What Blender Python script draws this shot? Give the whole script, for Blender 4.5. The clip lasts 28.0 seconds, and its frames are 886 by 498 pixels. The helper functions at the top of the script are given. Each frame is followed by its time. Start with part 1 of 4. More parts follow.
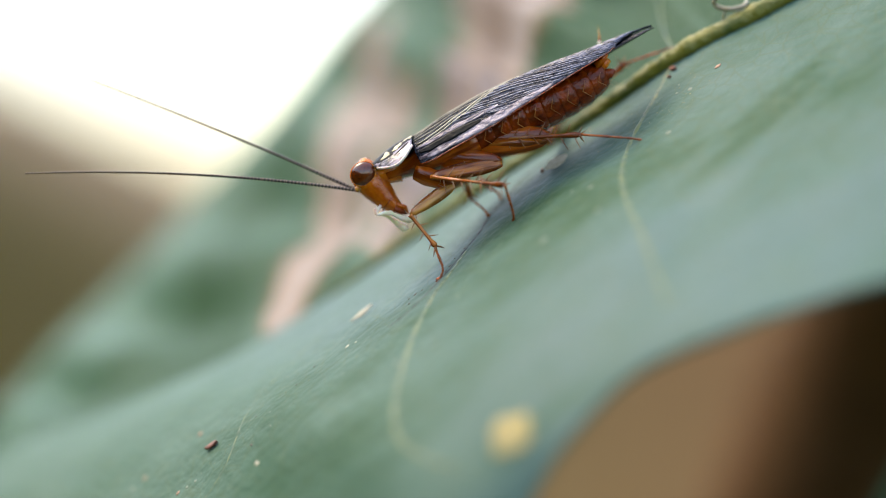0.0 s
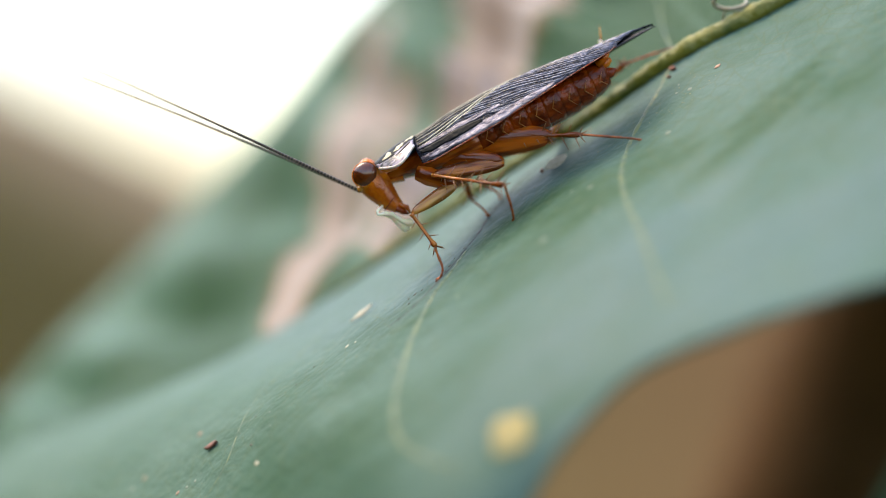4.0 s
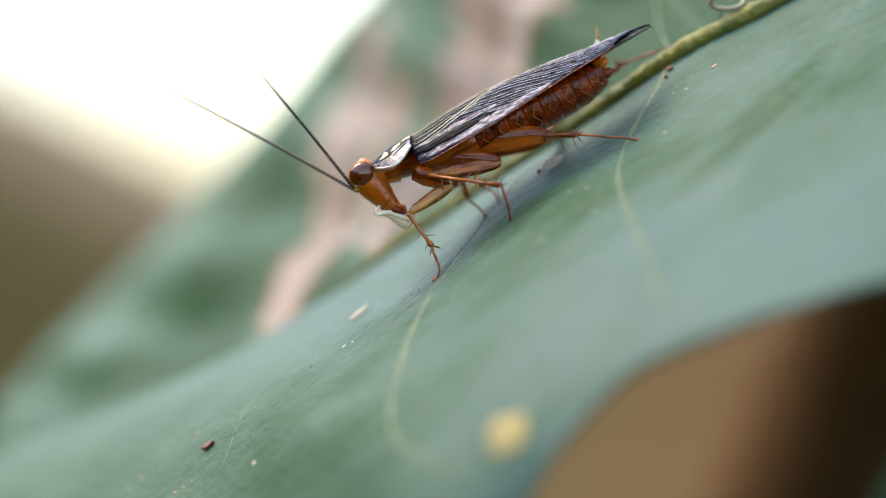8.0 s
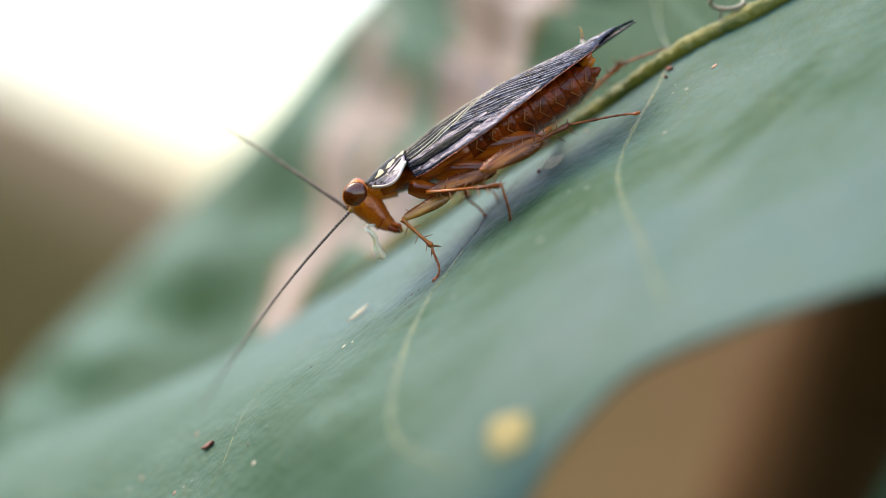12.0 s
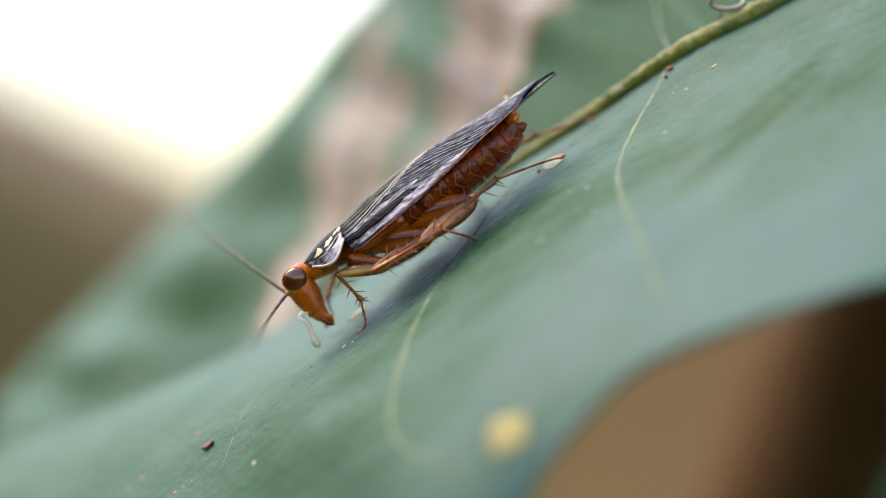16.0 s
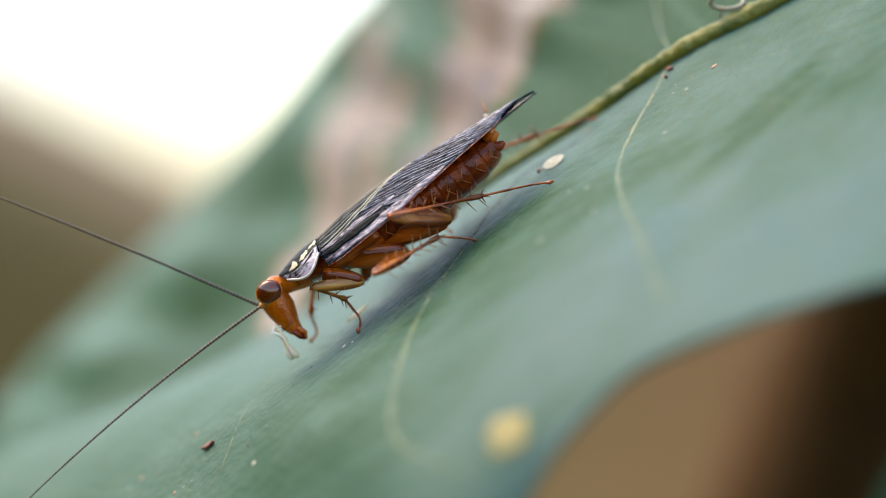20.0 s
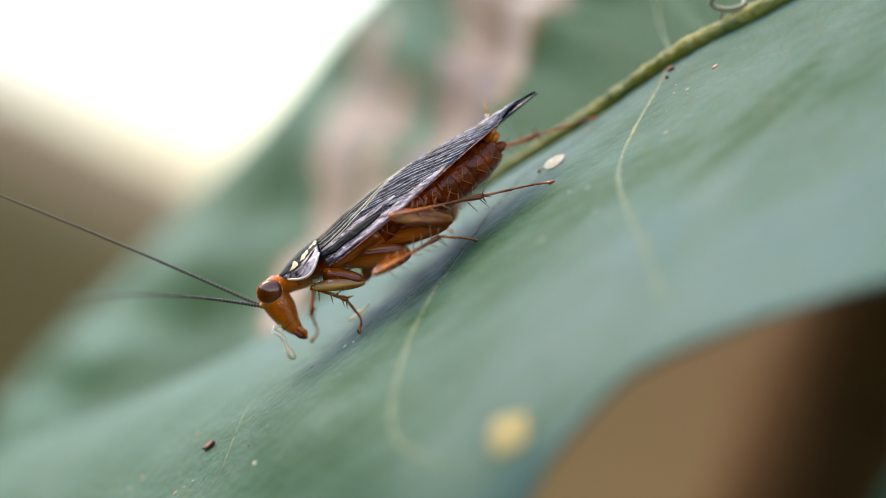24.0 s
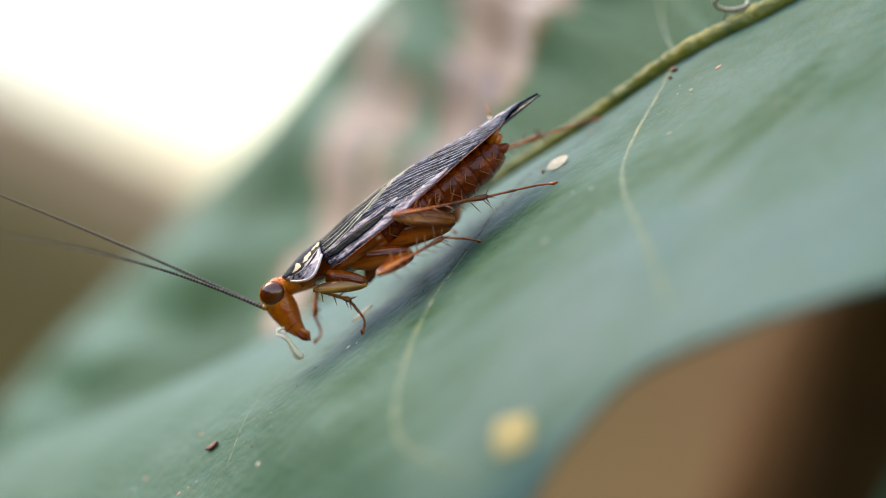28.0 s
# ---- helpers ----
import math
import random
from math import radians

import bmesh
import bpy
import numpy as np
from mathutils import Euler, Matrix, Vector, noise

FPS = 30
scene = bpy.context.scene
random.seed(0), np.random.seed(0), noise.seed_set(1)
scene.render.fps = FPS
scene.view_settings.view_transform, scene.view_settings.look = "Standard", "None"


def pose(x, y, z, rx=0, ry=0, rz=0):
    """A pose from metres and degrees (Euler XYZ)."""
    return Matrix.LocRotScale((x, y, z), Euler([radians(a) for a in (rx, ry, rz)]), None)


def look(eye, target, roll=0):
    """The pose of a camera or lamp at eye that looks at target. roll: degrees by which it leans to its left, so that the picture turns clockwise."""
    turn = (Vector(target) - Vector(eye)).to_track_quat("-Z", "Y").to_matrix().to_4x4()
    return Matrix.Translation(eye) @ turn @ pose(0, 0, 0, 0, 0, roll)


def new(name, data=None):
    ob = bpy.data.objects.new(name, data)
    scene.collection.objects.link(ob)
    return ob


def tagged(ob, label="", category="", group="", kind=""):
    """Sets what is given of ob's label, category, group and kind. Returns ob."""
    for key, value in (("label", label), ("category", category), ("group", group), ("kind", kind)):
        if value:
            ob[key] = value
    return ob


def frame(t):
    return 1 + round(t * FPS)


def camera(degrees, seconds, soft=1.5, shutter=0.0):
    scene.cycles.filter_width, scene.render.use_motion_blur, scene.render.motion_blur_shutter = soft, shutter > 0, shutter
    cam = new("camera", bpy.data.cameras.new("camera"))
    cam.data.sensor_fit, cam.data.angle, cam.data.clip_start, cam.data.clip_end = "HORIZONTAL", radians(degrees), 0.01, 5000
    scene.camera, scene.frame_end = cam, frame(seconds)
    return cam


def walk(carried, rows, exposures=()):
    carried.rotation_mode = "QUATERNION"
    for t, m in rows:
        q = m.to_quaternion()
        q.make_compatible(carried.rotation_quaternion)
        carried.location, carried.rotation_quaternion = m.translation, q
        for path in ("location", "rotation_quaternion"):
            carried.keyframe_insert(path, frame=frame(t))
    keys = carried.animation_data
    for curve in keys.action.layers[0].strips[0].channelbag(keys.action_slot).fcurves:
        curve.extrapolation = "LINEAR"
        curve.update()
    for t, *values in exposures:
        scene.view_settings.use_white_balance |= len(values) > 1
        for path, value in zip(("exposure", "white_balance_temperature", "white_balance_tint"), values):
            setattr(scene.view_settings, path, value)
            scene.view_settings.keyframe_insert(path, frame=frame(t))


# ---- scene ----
# A small cockroach on a big waxy leaf. Lengths below are in millimetres and become metres in part().
MM = 0.001
REACH = 0.115                                   # from the lens to the plane of sharpness
cam = camera(19.35, 28.0, soft=1.0, shutter=0.5)
cam.data.dof.use_dof = True
cam.data.dof.focus_distance = REACH
cam.data.dof.aperture_fstop = 13.0
SWAY = [(0, 0.076, 0), (0.5, 0.076, 0), (1, 0.0473, 0.0093), (1.5, 0.076, 0.0187), (2, 0.0386, 0), (2.5, 0.0947, 0), (3, 0.0187, 0), (3.5, 0.076, 0),
        (5.5, 0.038, 0), (6, 0.0386, 0), (6.5, 0.0187, 0), (7, 0.0187, 0), (7.5, 0, 0), (8, 0, 0), (8.5, -0.0187, 0), (9, 0.0187, 0), (9.5, -0.0187, 0),
        (10, 0.0187, 0), (10.5, -0.0386, 0), (11, -0.0187, 0), (11.5, 0.0193, 0), (12, 0, 0), (12.5, 0, 0), (14.5, -0.0187, 0), (15, 0, 0), (15.5, -0.0187, 0),
        (16, 0, 0), (16.5, 0.0187, 0), (17, -0.0187, 0), (17.5, 0.0187, 0), (18, 0, 0), (18.5, 0.0187, 0), (19, 0, 0), (19.5, 0.0374, 0), (20, 0, 0),
        (20.5, 0.0187, 0), (21, 0, 0), (21.5, 0, 0), (23.5, 0.0187, 0), (24, 0.0187, 0), (24.5, 0.0187, 0), (25, -0.0187, 0), (25.5, 0, 0), (26, 0, 0),
        (26.5, 0.0374, 0.0093), (27, 0.0573, 0.0187), (27.5, 0.076, 0.0187), (28, 0.0947, 0.0187)]
walk(cam, [(t, Matrix.Translation((0, -REACH, 0)) @ pose(0, 0, 0, 90 + up, 0, left)) for t, left, up in SWAY], exposures=[(0.0, 2.17, 8050, 9.4), (28.0, 2.12, 8050, 9.4)])

# ---- light ----
world = bpy.data.worlds.new("sky")
scene.world = world
world.use_nodes = True
sky = world.node_tree.nodes.new("ShaderNodeTexSky")
sky.sky_type, sky.sun_disc = "NISHITA", False
SUN_UP, SUN_TURN = radians(60), radians(-68)    # height of the sun, and its bearing from straight ahead to the right
sky.sun_elevation, sky.sun_rotation = SUN_UP, SUN_TURN
sky.air_density, sky.dust_density, sky.ozone_density = 1.0, 2.0, 1.0
world.node_tree.links.new(sky.outputs[0], world.node_tree.nodes["Background"].inputs[0])
world.node_tree.nodes["Background"].inputs[1].default_value = 0.15
lamp = bpy.data.lights.new("sun", "SUN")
lamp.energy, lamp.angle, lamp.color = 0.37, radians(32), (1.0, 0.95, 0.86)
sun = new("sun", lamp)
toward = Vector((math.sin(SUN_TURN) * math.cos(SUN_UP), math.cos(SUN_TURN) * math.cos(SUN_UP), math.sin(SUN_UP)))
sun.matrix_world = look(toward * 3, (0, 0, 0))


# ---- materials ----
def material(name, colour, second, rough=0.5, fine=4000.0, coarse=400.0, bump=0.2, depth=0.00003, coat=0.0, flesh=0.0, spec=0.5, stretch=(1, 1, 1), glass=0.0, share=(0.3, 0.7), gloss=0.09):
    """Two colours mixed by coarse and fine noise, with a fine relief."""
    m = bpy.data.materials.new(name)
    m.use_nodes = True
    nt = m.node_tree
    b = nt.nodes["Principled BSDF"]
    co = nt.nodes.new("ShaderNodeTexCoord")
    mp = nt.nodes.new("ShaderNodeMapping")
    mp.inputs["Scale"].default_value = stretch
    nt.links.new(co.outputs["Object"], mp.inputs[0])
    n1, n2 = nt.nodes.new("ShaderNodeTexNoise"), nt.nodes.new("ShaderNodeTexNoise")
    n1.inputs["Scale"].default_value, n2.inputs["Scale"].default_value = coarse, fine
    n1.inputs["Detail"].default_value, n2.inputs["Detail"].default_value = 4, 3
    for n in (n1, n2):
        nt.links.new(mp.outputs[0], n.inputs["Vector"])
    add = nt.nodes.new("ShaderNodeMath")
    add.operation = "MULTIPLY_ADD"
    nt.links.new(n2.outputs[0], add.inputs[0])
    add.inputs[1].default_value = 0.5
    sub = nt.nodes.new("ShaderNodeMath")
    sub.operation = "SUBTRACT"
    nt.links.new(n1.outputs[0], sub.inputs[0])
    sub.inputs[1].default_value = 0.25
    nt.links.new(sub.outputs[0], add.inputs[2])
    ramp = nt.nodes.new("ShaderNodeMapRange")
    ramp.inputs["From Min"].default_value, ramp.inputs["From Max"].default_value = share
    nt.links.new(add.outputs[0], ramp.inputs[0])
    mix = nt.nodes.new("ShaderNodeMix")
    mix.data_type = "RGBA"
    mix.inputs[6].default_value, mix.inputs[7].default_value = (*colour, 1), (*second, 1)
    nt.links.new(ramp.outputs[0], mix.inputs[0])
    nt.links.new(mix.outputs[2], b.inputs["Base Color"])
    rr = nt.nodes.new("ShaderNodeMapRange")
    rr.inputs["To Min"].default_value, rr.inputs["To Max"].default_value = rough * 0.8, min(1, rough * 1.25)
    nt.links.new(n2.outputs[0], rr.inputs[0])
    nt.links.new(rr.outputs[0], b.inputs["Roughness"])
    bp = nt.nodes.new("ShaderNodeBump")
    bp.inputs["Strength"].default_value, bp.inputs["Distance"].default_value = bump, depth
    nt.links.new(n2.outputs[0], bp.inputs["Height"])
    nt.links.new(bp.outputs[0], b.inputs["Normal"])
    b.inputs["Specular IOR Level"].default_value = spec
    b.inputs["Coat Weight"].default_value = coat
    b.inputs["Coat Roughness"].default_value = gloss
    b.inputs["Transmission Weight"].default_value = glass
    if flesh:
        b.inputs["Subsurface Weight"].default_value = flesh
        b.inputs["Subsurface Radius"].default_value = (1.0, 0.35, 0.1)
        b.inputs["Subsurface Scale"].default_value = 0.0005
    return m


def fade_far(m, layer, far):
    """Where the mesh's layer rises, the ground turns to another colour: dry grass paled by painted haze, darker earth
    nearby.
    """
    nt = m.node_tree
    b = nt.nodes["Principled BSDF"]
    base = b.inputs["Base Color"].links[0].from_socket
    at = nt.nodes.new("ShaderNodeAttribute")
    at.attribute_name = layer
    mix = nt.nodes.new("ShaderNodeMix")
    mix.data_type = "RGBA"
    nt.links.new(at.outputs["Fac"], mix.inputs[0])
    nt.links.new(base, mix.inputs[6])
    mix.inputs[7].default_value = (*far, 1)
    nt.links.new(mix.outputs[2], b.inputs["Base Color"])


def wing_net(m, pale):
    """A ladder of fine pale cross-veins, slightly raised."""
    nt = m.node_tree
    b = nt.nodes["Principled BSDF"]
    base = b.inputs["Base Color"].links[0].from_socket
    co = nt.nodes.new("ShaderNodeTexCoord")
    mp = nt.nodes.new("ShaderNodeMapping")
    mp.inputs["Scale"].default_value = (1.0, 0.55, 0.55)
    mp.inputs["Rotation"].default_value = (0, 0.3, 0.5)
    nt.links.new(co.outputs["Object"], mp.inputs[0])
    net = nt.nodes.new("ShaderNodeTexVoronoi")
    net.feature = "DISTANCE_TO_EDGE"
    net.inputs["Scale"].default_value = 7500
    nt.links.new(mp.outputs[0], net.inputs["Vector"])
    thin = nt.nodes.new("ShaderNodeMapRange")
    thin.inputs["From Min"].default_value, thin.inputs["From Max"].default_value = 0.02, 0.16
    thin.inputs["To Min"].default_value, thin.inputs["To Max"].default_value = 0.3, 0.0
    nt.links.new(net.outputs["Distance"], thin.inputs[0])
    mix = nt.nodes.new("ShaderNodeMix")
    mix.data_type = "RGBA"
    nt.links.new(thin.outputs[0], mix.inputs[0])
    nt.links.new(base, mix.inputs[6])
    mix.inputs[7].default_value = (*pale, 1)
    nt.links.new(mix.outputs[2], b.inputs["Base Color"])
    bump = nt.nodes.new("ShaderNodeBump")
    bump.inputs["Strength"].default_value, bump.inputs["Distance"].default_value = 0.8, 0.00005
    nt.links.new(thin.outputs[0], bump.inputs["Height"])
    nt.links.new(b.inputs["Normal"].links[0].from_socket, bump.inputs["Normal"])
    nt.links.new(bump.outputs[0], b.inputs["Normal"])


def ring_bands(m, pale, scale):
    """Pale joints between the dark rings of an antenna, along its length."""
    nt = m.node_tree
    b = nt.nodes["Principled BSDF"]
    base = b.inputs["Base Color"].links[0].from_socket
    co = nt.nodes.new("ShaderNodeTexCoord")
    rings = nt.nodes.new("ShaderNodeTexWave")
    rings.bands_direction = "X"
    rings.inputs["Scale"].default_value = scale
    rings.inputs["Distortion"].default_value = 0.6
    nt.links.new(co.outputs["Object"], rings.inputs["Vector"])
    narrow = nt.nodes.new("ShaderNodeMapRange")
    narrow.inputs["From Min"].default_value, narrow.inputs["From Max"].default_value = 0.6, 0.95
    nt.links.new(rings.outputs["Fac"], narrow.inputs[0])
    mix = nt.nodes.new("ShaderNodeMix")
    mix.data_type = "RGBA"
    nt.links.new(narrow.outputs[0], mix.inputs[0])
    nt.links.new(base, mix.inputs[6])
    mix.inputs[7].default_value = (*pale, 1)
    nt.links.new(mix.outputs[2], b.inputs["Base Color"])


def leaf_material(name, colour, second, deep, dry, vein):
    """Waxy leaf: pale bloom over blue-green, painted sky sheen, a net of fine veins, and dried patches where the mesh's
    "dry" value is high.
    """
    m = material(name, colour, second, rough=0.56, fine=1800, coarse=170, bump=1.0, depth=0.00009, spec=0.5, share=(0.36, 0.64))
    nt = m.node_tree
    b = nt.nodes["Principled BSDF"]
    base = b.inputs["Base Color"].links[0].from_socket
    co = nt.nodes.new("ShaderNodeTexCoord")
    net = nt.nodes.new("ShaderNodeTexVoronoi")
    net.feature = "DISTANCE_TO_EDGE"
    net.inputs["Scale"].default_value = 950
    nt.links.new(co.outputs["Object"], net.inputs["Vector"])
    thin = nt.nodes.new("ShaderNodeMapRange")
    thin.inputs["From Min"].default_value, thin.inputs["From Max"].default_value = 0.0, 0.06
    thin.inputs["To Min"].default_value, thin.inputs["To Max"].default_value = 0.34, 0.0
    nt.links.new(net.outputs["Distance"], thin.inputs[0])
    mv = nt.nodes.new("ShaderNodeMix")
    mv.data_type = "RGBA"
    nt.links.new(thin.outputs[0], mv.inputs[0])
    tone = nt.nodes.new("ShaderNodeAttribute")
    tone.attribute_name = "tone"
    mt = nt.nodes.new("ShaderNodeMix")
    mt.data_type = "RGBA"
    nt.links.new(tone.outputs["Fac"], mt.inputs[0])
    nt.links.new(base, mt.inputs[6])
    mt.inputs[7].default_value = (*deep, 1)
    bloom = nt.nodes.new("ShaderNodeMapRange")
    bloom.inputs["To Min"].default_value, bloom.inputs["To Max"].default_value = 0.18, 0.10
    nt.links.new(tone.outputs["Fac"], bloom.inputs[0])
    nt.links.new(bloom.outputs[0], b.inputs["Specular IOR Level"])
    # sky sheen painted into the base colour as pale blue-grey
    sheen_at = nt.nodes.new("ShaderNodeAttribute")
    sheen_at.attribute_name = "sky_sheen"
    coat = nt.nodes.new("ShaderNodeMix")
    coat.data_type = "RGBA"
    nt.links.new(sheen_at.outputs["Fac"], coat.inputs[0])
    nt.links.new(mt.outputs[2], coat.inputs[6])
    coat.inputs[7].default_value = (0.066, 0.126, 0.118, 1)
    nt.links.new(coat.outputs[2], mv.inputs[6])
    mv.inputs[7].default_value = (*vein, 1)
    at = nt.nodes.new("ShaderNodeAttribute")
    at.attribute_name = "dry"
    dn = nt.nodes.new("ShaderNodeTexNoise")
    dn.inputs["Scale"].default_value, dn.inputs["Detail"].default_value = 150, 5
    dcol = nt.nodes.new("ShaderNodeValToRGB")
    ramp = dcol.color_ramp
    ramp.elements[0].position, ramp.elements[0].color = 0.38, (dry[0] * 0.62, dry[1] * 0.66, dry[2] * 0.85, 1)
    ramp.elements[1].position, ramp.elements[1].color = 0.62, (dry[0] * 1.9, dry[1] * 1.95, dry[2] * 2.0, 1)
    warm = ramp.elements.new(0.5)
    warm.color = (dry[0] * 1.3, dry[1] * 1.12, dry[2] * 0.95, 1)
    streak = nt.nodes.new("ShaderNodeMapping")
    streak.inputs["Rotation"].default_value, streak.inputs["Scale"].default_value = (0, 0.52, 0), (1.7, 1.0, 0.45)
    nt.links.new(co.outputs["Object"], streak.inputs[0])
    nt.links.new(streak.outputs[0], dn.inputs["Vector"])
    nt.links.new(dn.outputs[0], dcol.inputs[0])
    wan = nt.nodes.new("ShaderNodeAttribute")
    wan.attribute_name = "pale"
    bleach = nt.nodes.new("ShaderNodeMath")
    bleach.operation = "MULTIPLY"
    bleach.inputs[1].default_value = 0.75
    nt.links.new(wan.outputs["Fac"], bleach.inputs[0])
    white = nt.nodes.new("ShaderNodeMix")
    white.data_type = "RGBA"
    nt.links.new(bleach.outputs[0], white.inputs[0])
    nt.links.new(dcol.outputs[0], white.inputs[6])
    white.inputs[7].default_value = (0.27, 0.215, 0.175, 1)
    rim = nt.nodes.new("ShaderNodeMix")
    rim.data_type = "RGBA"
    rim.inputs[6].default_value = (0.19, 0.10, 0.045, 1)
    nt.links.new(white.outputs[2], rim.inputs[7])
    inner = nt.nodes.new("ShaderNodeMapRange")
    inner.inputs["From Min"].default_value, inner.inputs["From Max"].default_value = 0.5, 0.95
    nt.links.new(at.outputs["Fac"], inner.inputs[0])
    nt.links.new(inner.outputs[0], rim.inputs[0])
    md = nt.nodes.new("ShaderNodeMix")
    md.data_type = "RGBA"
    nt.links.new(at.outputs["Fac"], md.inputs[0])
    nt.links.new(mv.outputs[2], md.inputs[6])
    nt.links.new(rim.outputs[2], md.inputs[7])
    nt.links.new(md.outputs[2], b.inputs["Base Color"])
    return m


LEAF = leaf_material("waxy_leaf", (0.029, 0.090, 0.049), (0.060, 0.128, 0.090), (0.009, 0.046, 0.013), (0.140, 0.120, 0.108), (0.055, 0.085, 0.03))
RIB_GREEN = material("rib_green", (0.142, 0.138, 0.012), (0.056, 0.078, 0.005), rough=0.55, fine=2500, coarse=900, bump=0.9, depth=0.00015)
VEIN_GREEN = material("vein_green", (0.084, 0.124, 0.042), (0.036, 0.084, 0.048), rough=0.5, fine=3200, coarse=2200, bump=0.6, depth=0.00008, share=(0.42, 0.60))
BARK = material("bark", (0.150, 0.085, 0.040), (0.085, 0.048, 0.024), rough=0.8, fine=800, coarse=120, bump=0.5, depth=0.0006, stretch=(1, 1, 0.2), spec=0.08)
DEAD = material("dead_leaf", (0.152, 0.073, 0.018), (0.110, 0.056, 0.012), rough=0.75, fine=900, coarse=22, bump=0.5, depth=0.0003)
fade_far(DEAD, "tone", (0.100, 0.078, 0.012))
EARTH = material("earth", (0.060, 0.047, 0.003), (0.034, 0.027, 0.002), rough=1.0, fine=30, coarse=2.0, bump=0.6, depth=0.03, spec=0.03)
# distance haze painted as a paler ground colour
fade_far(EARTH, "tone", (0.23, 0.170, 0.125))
# darker olive earth nearby, strongest on the left
fade_far(EARTH, "near_dark", (0.034, 0.0265, 0.0025))
CHITIN = material("amber_chitin", (0.39, 0.090, 0.008), (0.14, 0.022, 0.002), rough=0.16, fine=3000, coarse=2600, bump=1.0, depth=0.00012, flesh=0.5, spec=0.45, stretch=(0.12, 1, 1), share=(0.38, 0.62))
DARK_CHITIN = material("brown_chitin", (0.26, 0.038, 0.003), (0.07, 0.008, 0.001), rough=0.16, fine=3200, coarse=1500, bump=1.0, depth=0.00012, flesh=0.4, spec=0.3)
ORANGE = material("orange_face", (0.60, 0.16, 0.008), (0.36, 0.068, 0.003), rough=0.16, fine=4200, coarse=700, bump=0.5, depth=0.00012, flesh=0.4, spec=0.45)
STRAW = material("straw_chitin", (0.44, 0.22, 0.045), (0.20, 0.078, 0.014), rough=0.18, fine=4000, coarse=2600, bump=0.4, spec=0.45, stretch=(0.12, 1, 1), flesh=0.35, glass=0.0, share=(0.38, 0.62))
TARSUS = material("tarsus_brown", (0.34, 0.095, 0.02), (0.12, 0.03, 0.008), rough=0.2, fine=4800, coarse=2600, bump=1.0, depth=0.0001, flesh=0.3, spec=0.45, stretch=(0.3, 1, 1), share=(0.38, 0.62))
LEG = material("leg_amber", (0.46, 0.15, 0.02), (0.16, 0.036, 0.005), rough=0.16, fine=4800, coarse=2600, bump=1.0, depth=0.00012, flesh=0.5, spec=0.45, glass=0.15, stretch=(0.12, 1, 1), share=(0.38, 0.62))
MARK = material("segment_pale", (0.40, 0.14, 0.028), (0.26, 0.07, 0.010), rough=0.4)
WEAR = material("worn_leaf", (0.022, 0.028, 0.027), (0.060, 0.080, 0.078), rough=0.7, fine=3000, coarse=900, bump=0.5)
EYE = material("brown_eye", (0.12, 0.020, 0.002), (0.026, 0.0035, 0.001), coat=0.7, gloss=0.03, rough=0.15, fine=9000, coarse=700, bump=0.2, depth=0.00001, spec=0.4)
# pale flecks in the noise stand in for sparkle on the wing
WING = material("smoky_wing", (0.004, 0.005, 0.010), (0.046, 0.053, 0.088), rough=0.2, fine=5200, coarse=2600, bump=1.0, depth=0.0002, spec=0.13, stretch=(0.5, 1, 1), share=(0.47, 0.78))
wing_net(WING, (0.15, 0.16, 0.215))
HIND = material("dark_hind_wing", (0.005, 0.005, 0.008), (0.035, 0.036, 0.052), rough=0.28, fine=7000, coarse=2400, bump=0.8, depth=0.00005, spec=0.3, stretch=(0.3, 1, 1), share=(0.45, 0.75))
# the lilac also carries sky sheen painted into the bands
WING_EDGE = material("wing_margin", (0.35, 0.30, 0.36), (0.06, 0.047, 0.068), share=(0.36, 0.66), rough=0.2, fine=6000, coarse=2400, bump=1.0, depth=0.00018, spec=0.4, stretch=(0.4, 1, 1))
BOLD_VEIN = material("olive_vein", (0.22, 0.205, 0.16), (0.07, 0.064, 0.05), rough=0.3, fine=5000, coarse=1200, bump=0.4)
FURROW = material("cream_fold_vein", (0.46, 0.42, 0.33), (0.26, 0.22, 0.15), rough=0.25, fine=5000, coarse=1200, bump=0.4)
# reflected sky is painted into the rim's silvery lilac
SILVER = material("silvery_shield", (0.26, 0.22, 0.28), (0.010, 0.008, 0.012), rough=0.12, fine=6000, coarse=2200, bump=0.8, depth=0.00005, spec=0.6, stretch=(0.5, 1, 1), share=(0.42, 0.62))
# bright and dark dashes along the pale veins are glints painted in
WING_VEIN = material("pale_vein", (0.16, 0.17, 0.24), (0.009, 0.010, 0.020), rough=0.16, fine=5000, coarse=3600, bump=0.6, depth=0.00006, spec=0.45, stretch=(0.6, 1, 1), share=(0.44, 0.66))
BLACK = material("black_chitin", (0.0015, 0.002, 0.003), (0.006, 0.008, 0.009), rough=0.4, fine=4000, coarse=900, bump=0.9, depth=0.00006, spec=0.08)
CREAM = material("cream_spot", (0.52, 0.45, 0.28), (0.32, 0.24, 0.12), rough=0.35, fine=4000, coarse=900, bump=0.1)
CLEAR = material("glassy_rim", (0.68, 0.62, 0.60), (0.36, 0.28, 0.25), rough=0.2, fine=4000, coarse=900, bump=0.1, coat=0.4, flesh=0.3)
PALP = material("white_palp", (0.85, 0.82, 0.68), (0.7, 0.6, 0.4), rough=0.3, fine=4000, coarse=900, bump=0.1, flesh=0.4, glass=0.1)
FEELER = material("dark_antenna", (0.018, 0.012, 0.01), (0.05, 0.032, 0.024), rough=0.45, fine=9000, coarse=3000, bump=0.3, depth=0.00002)
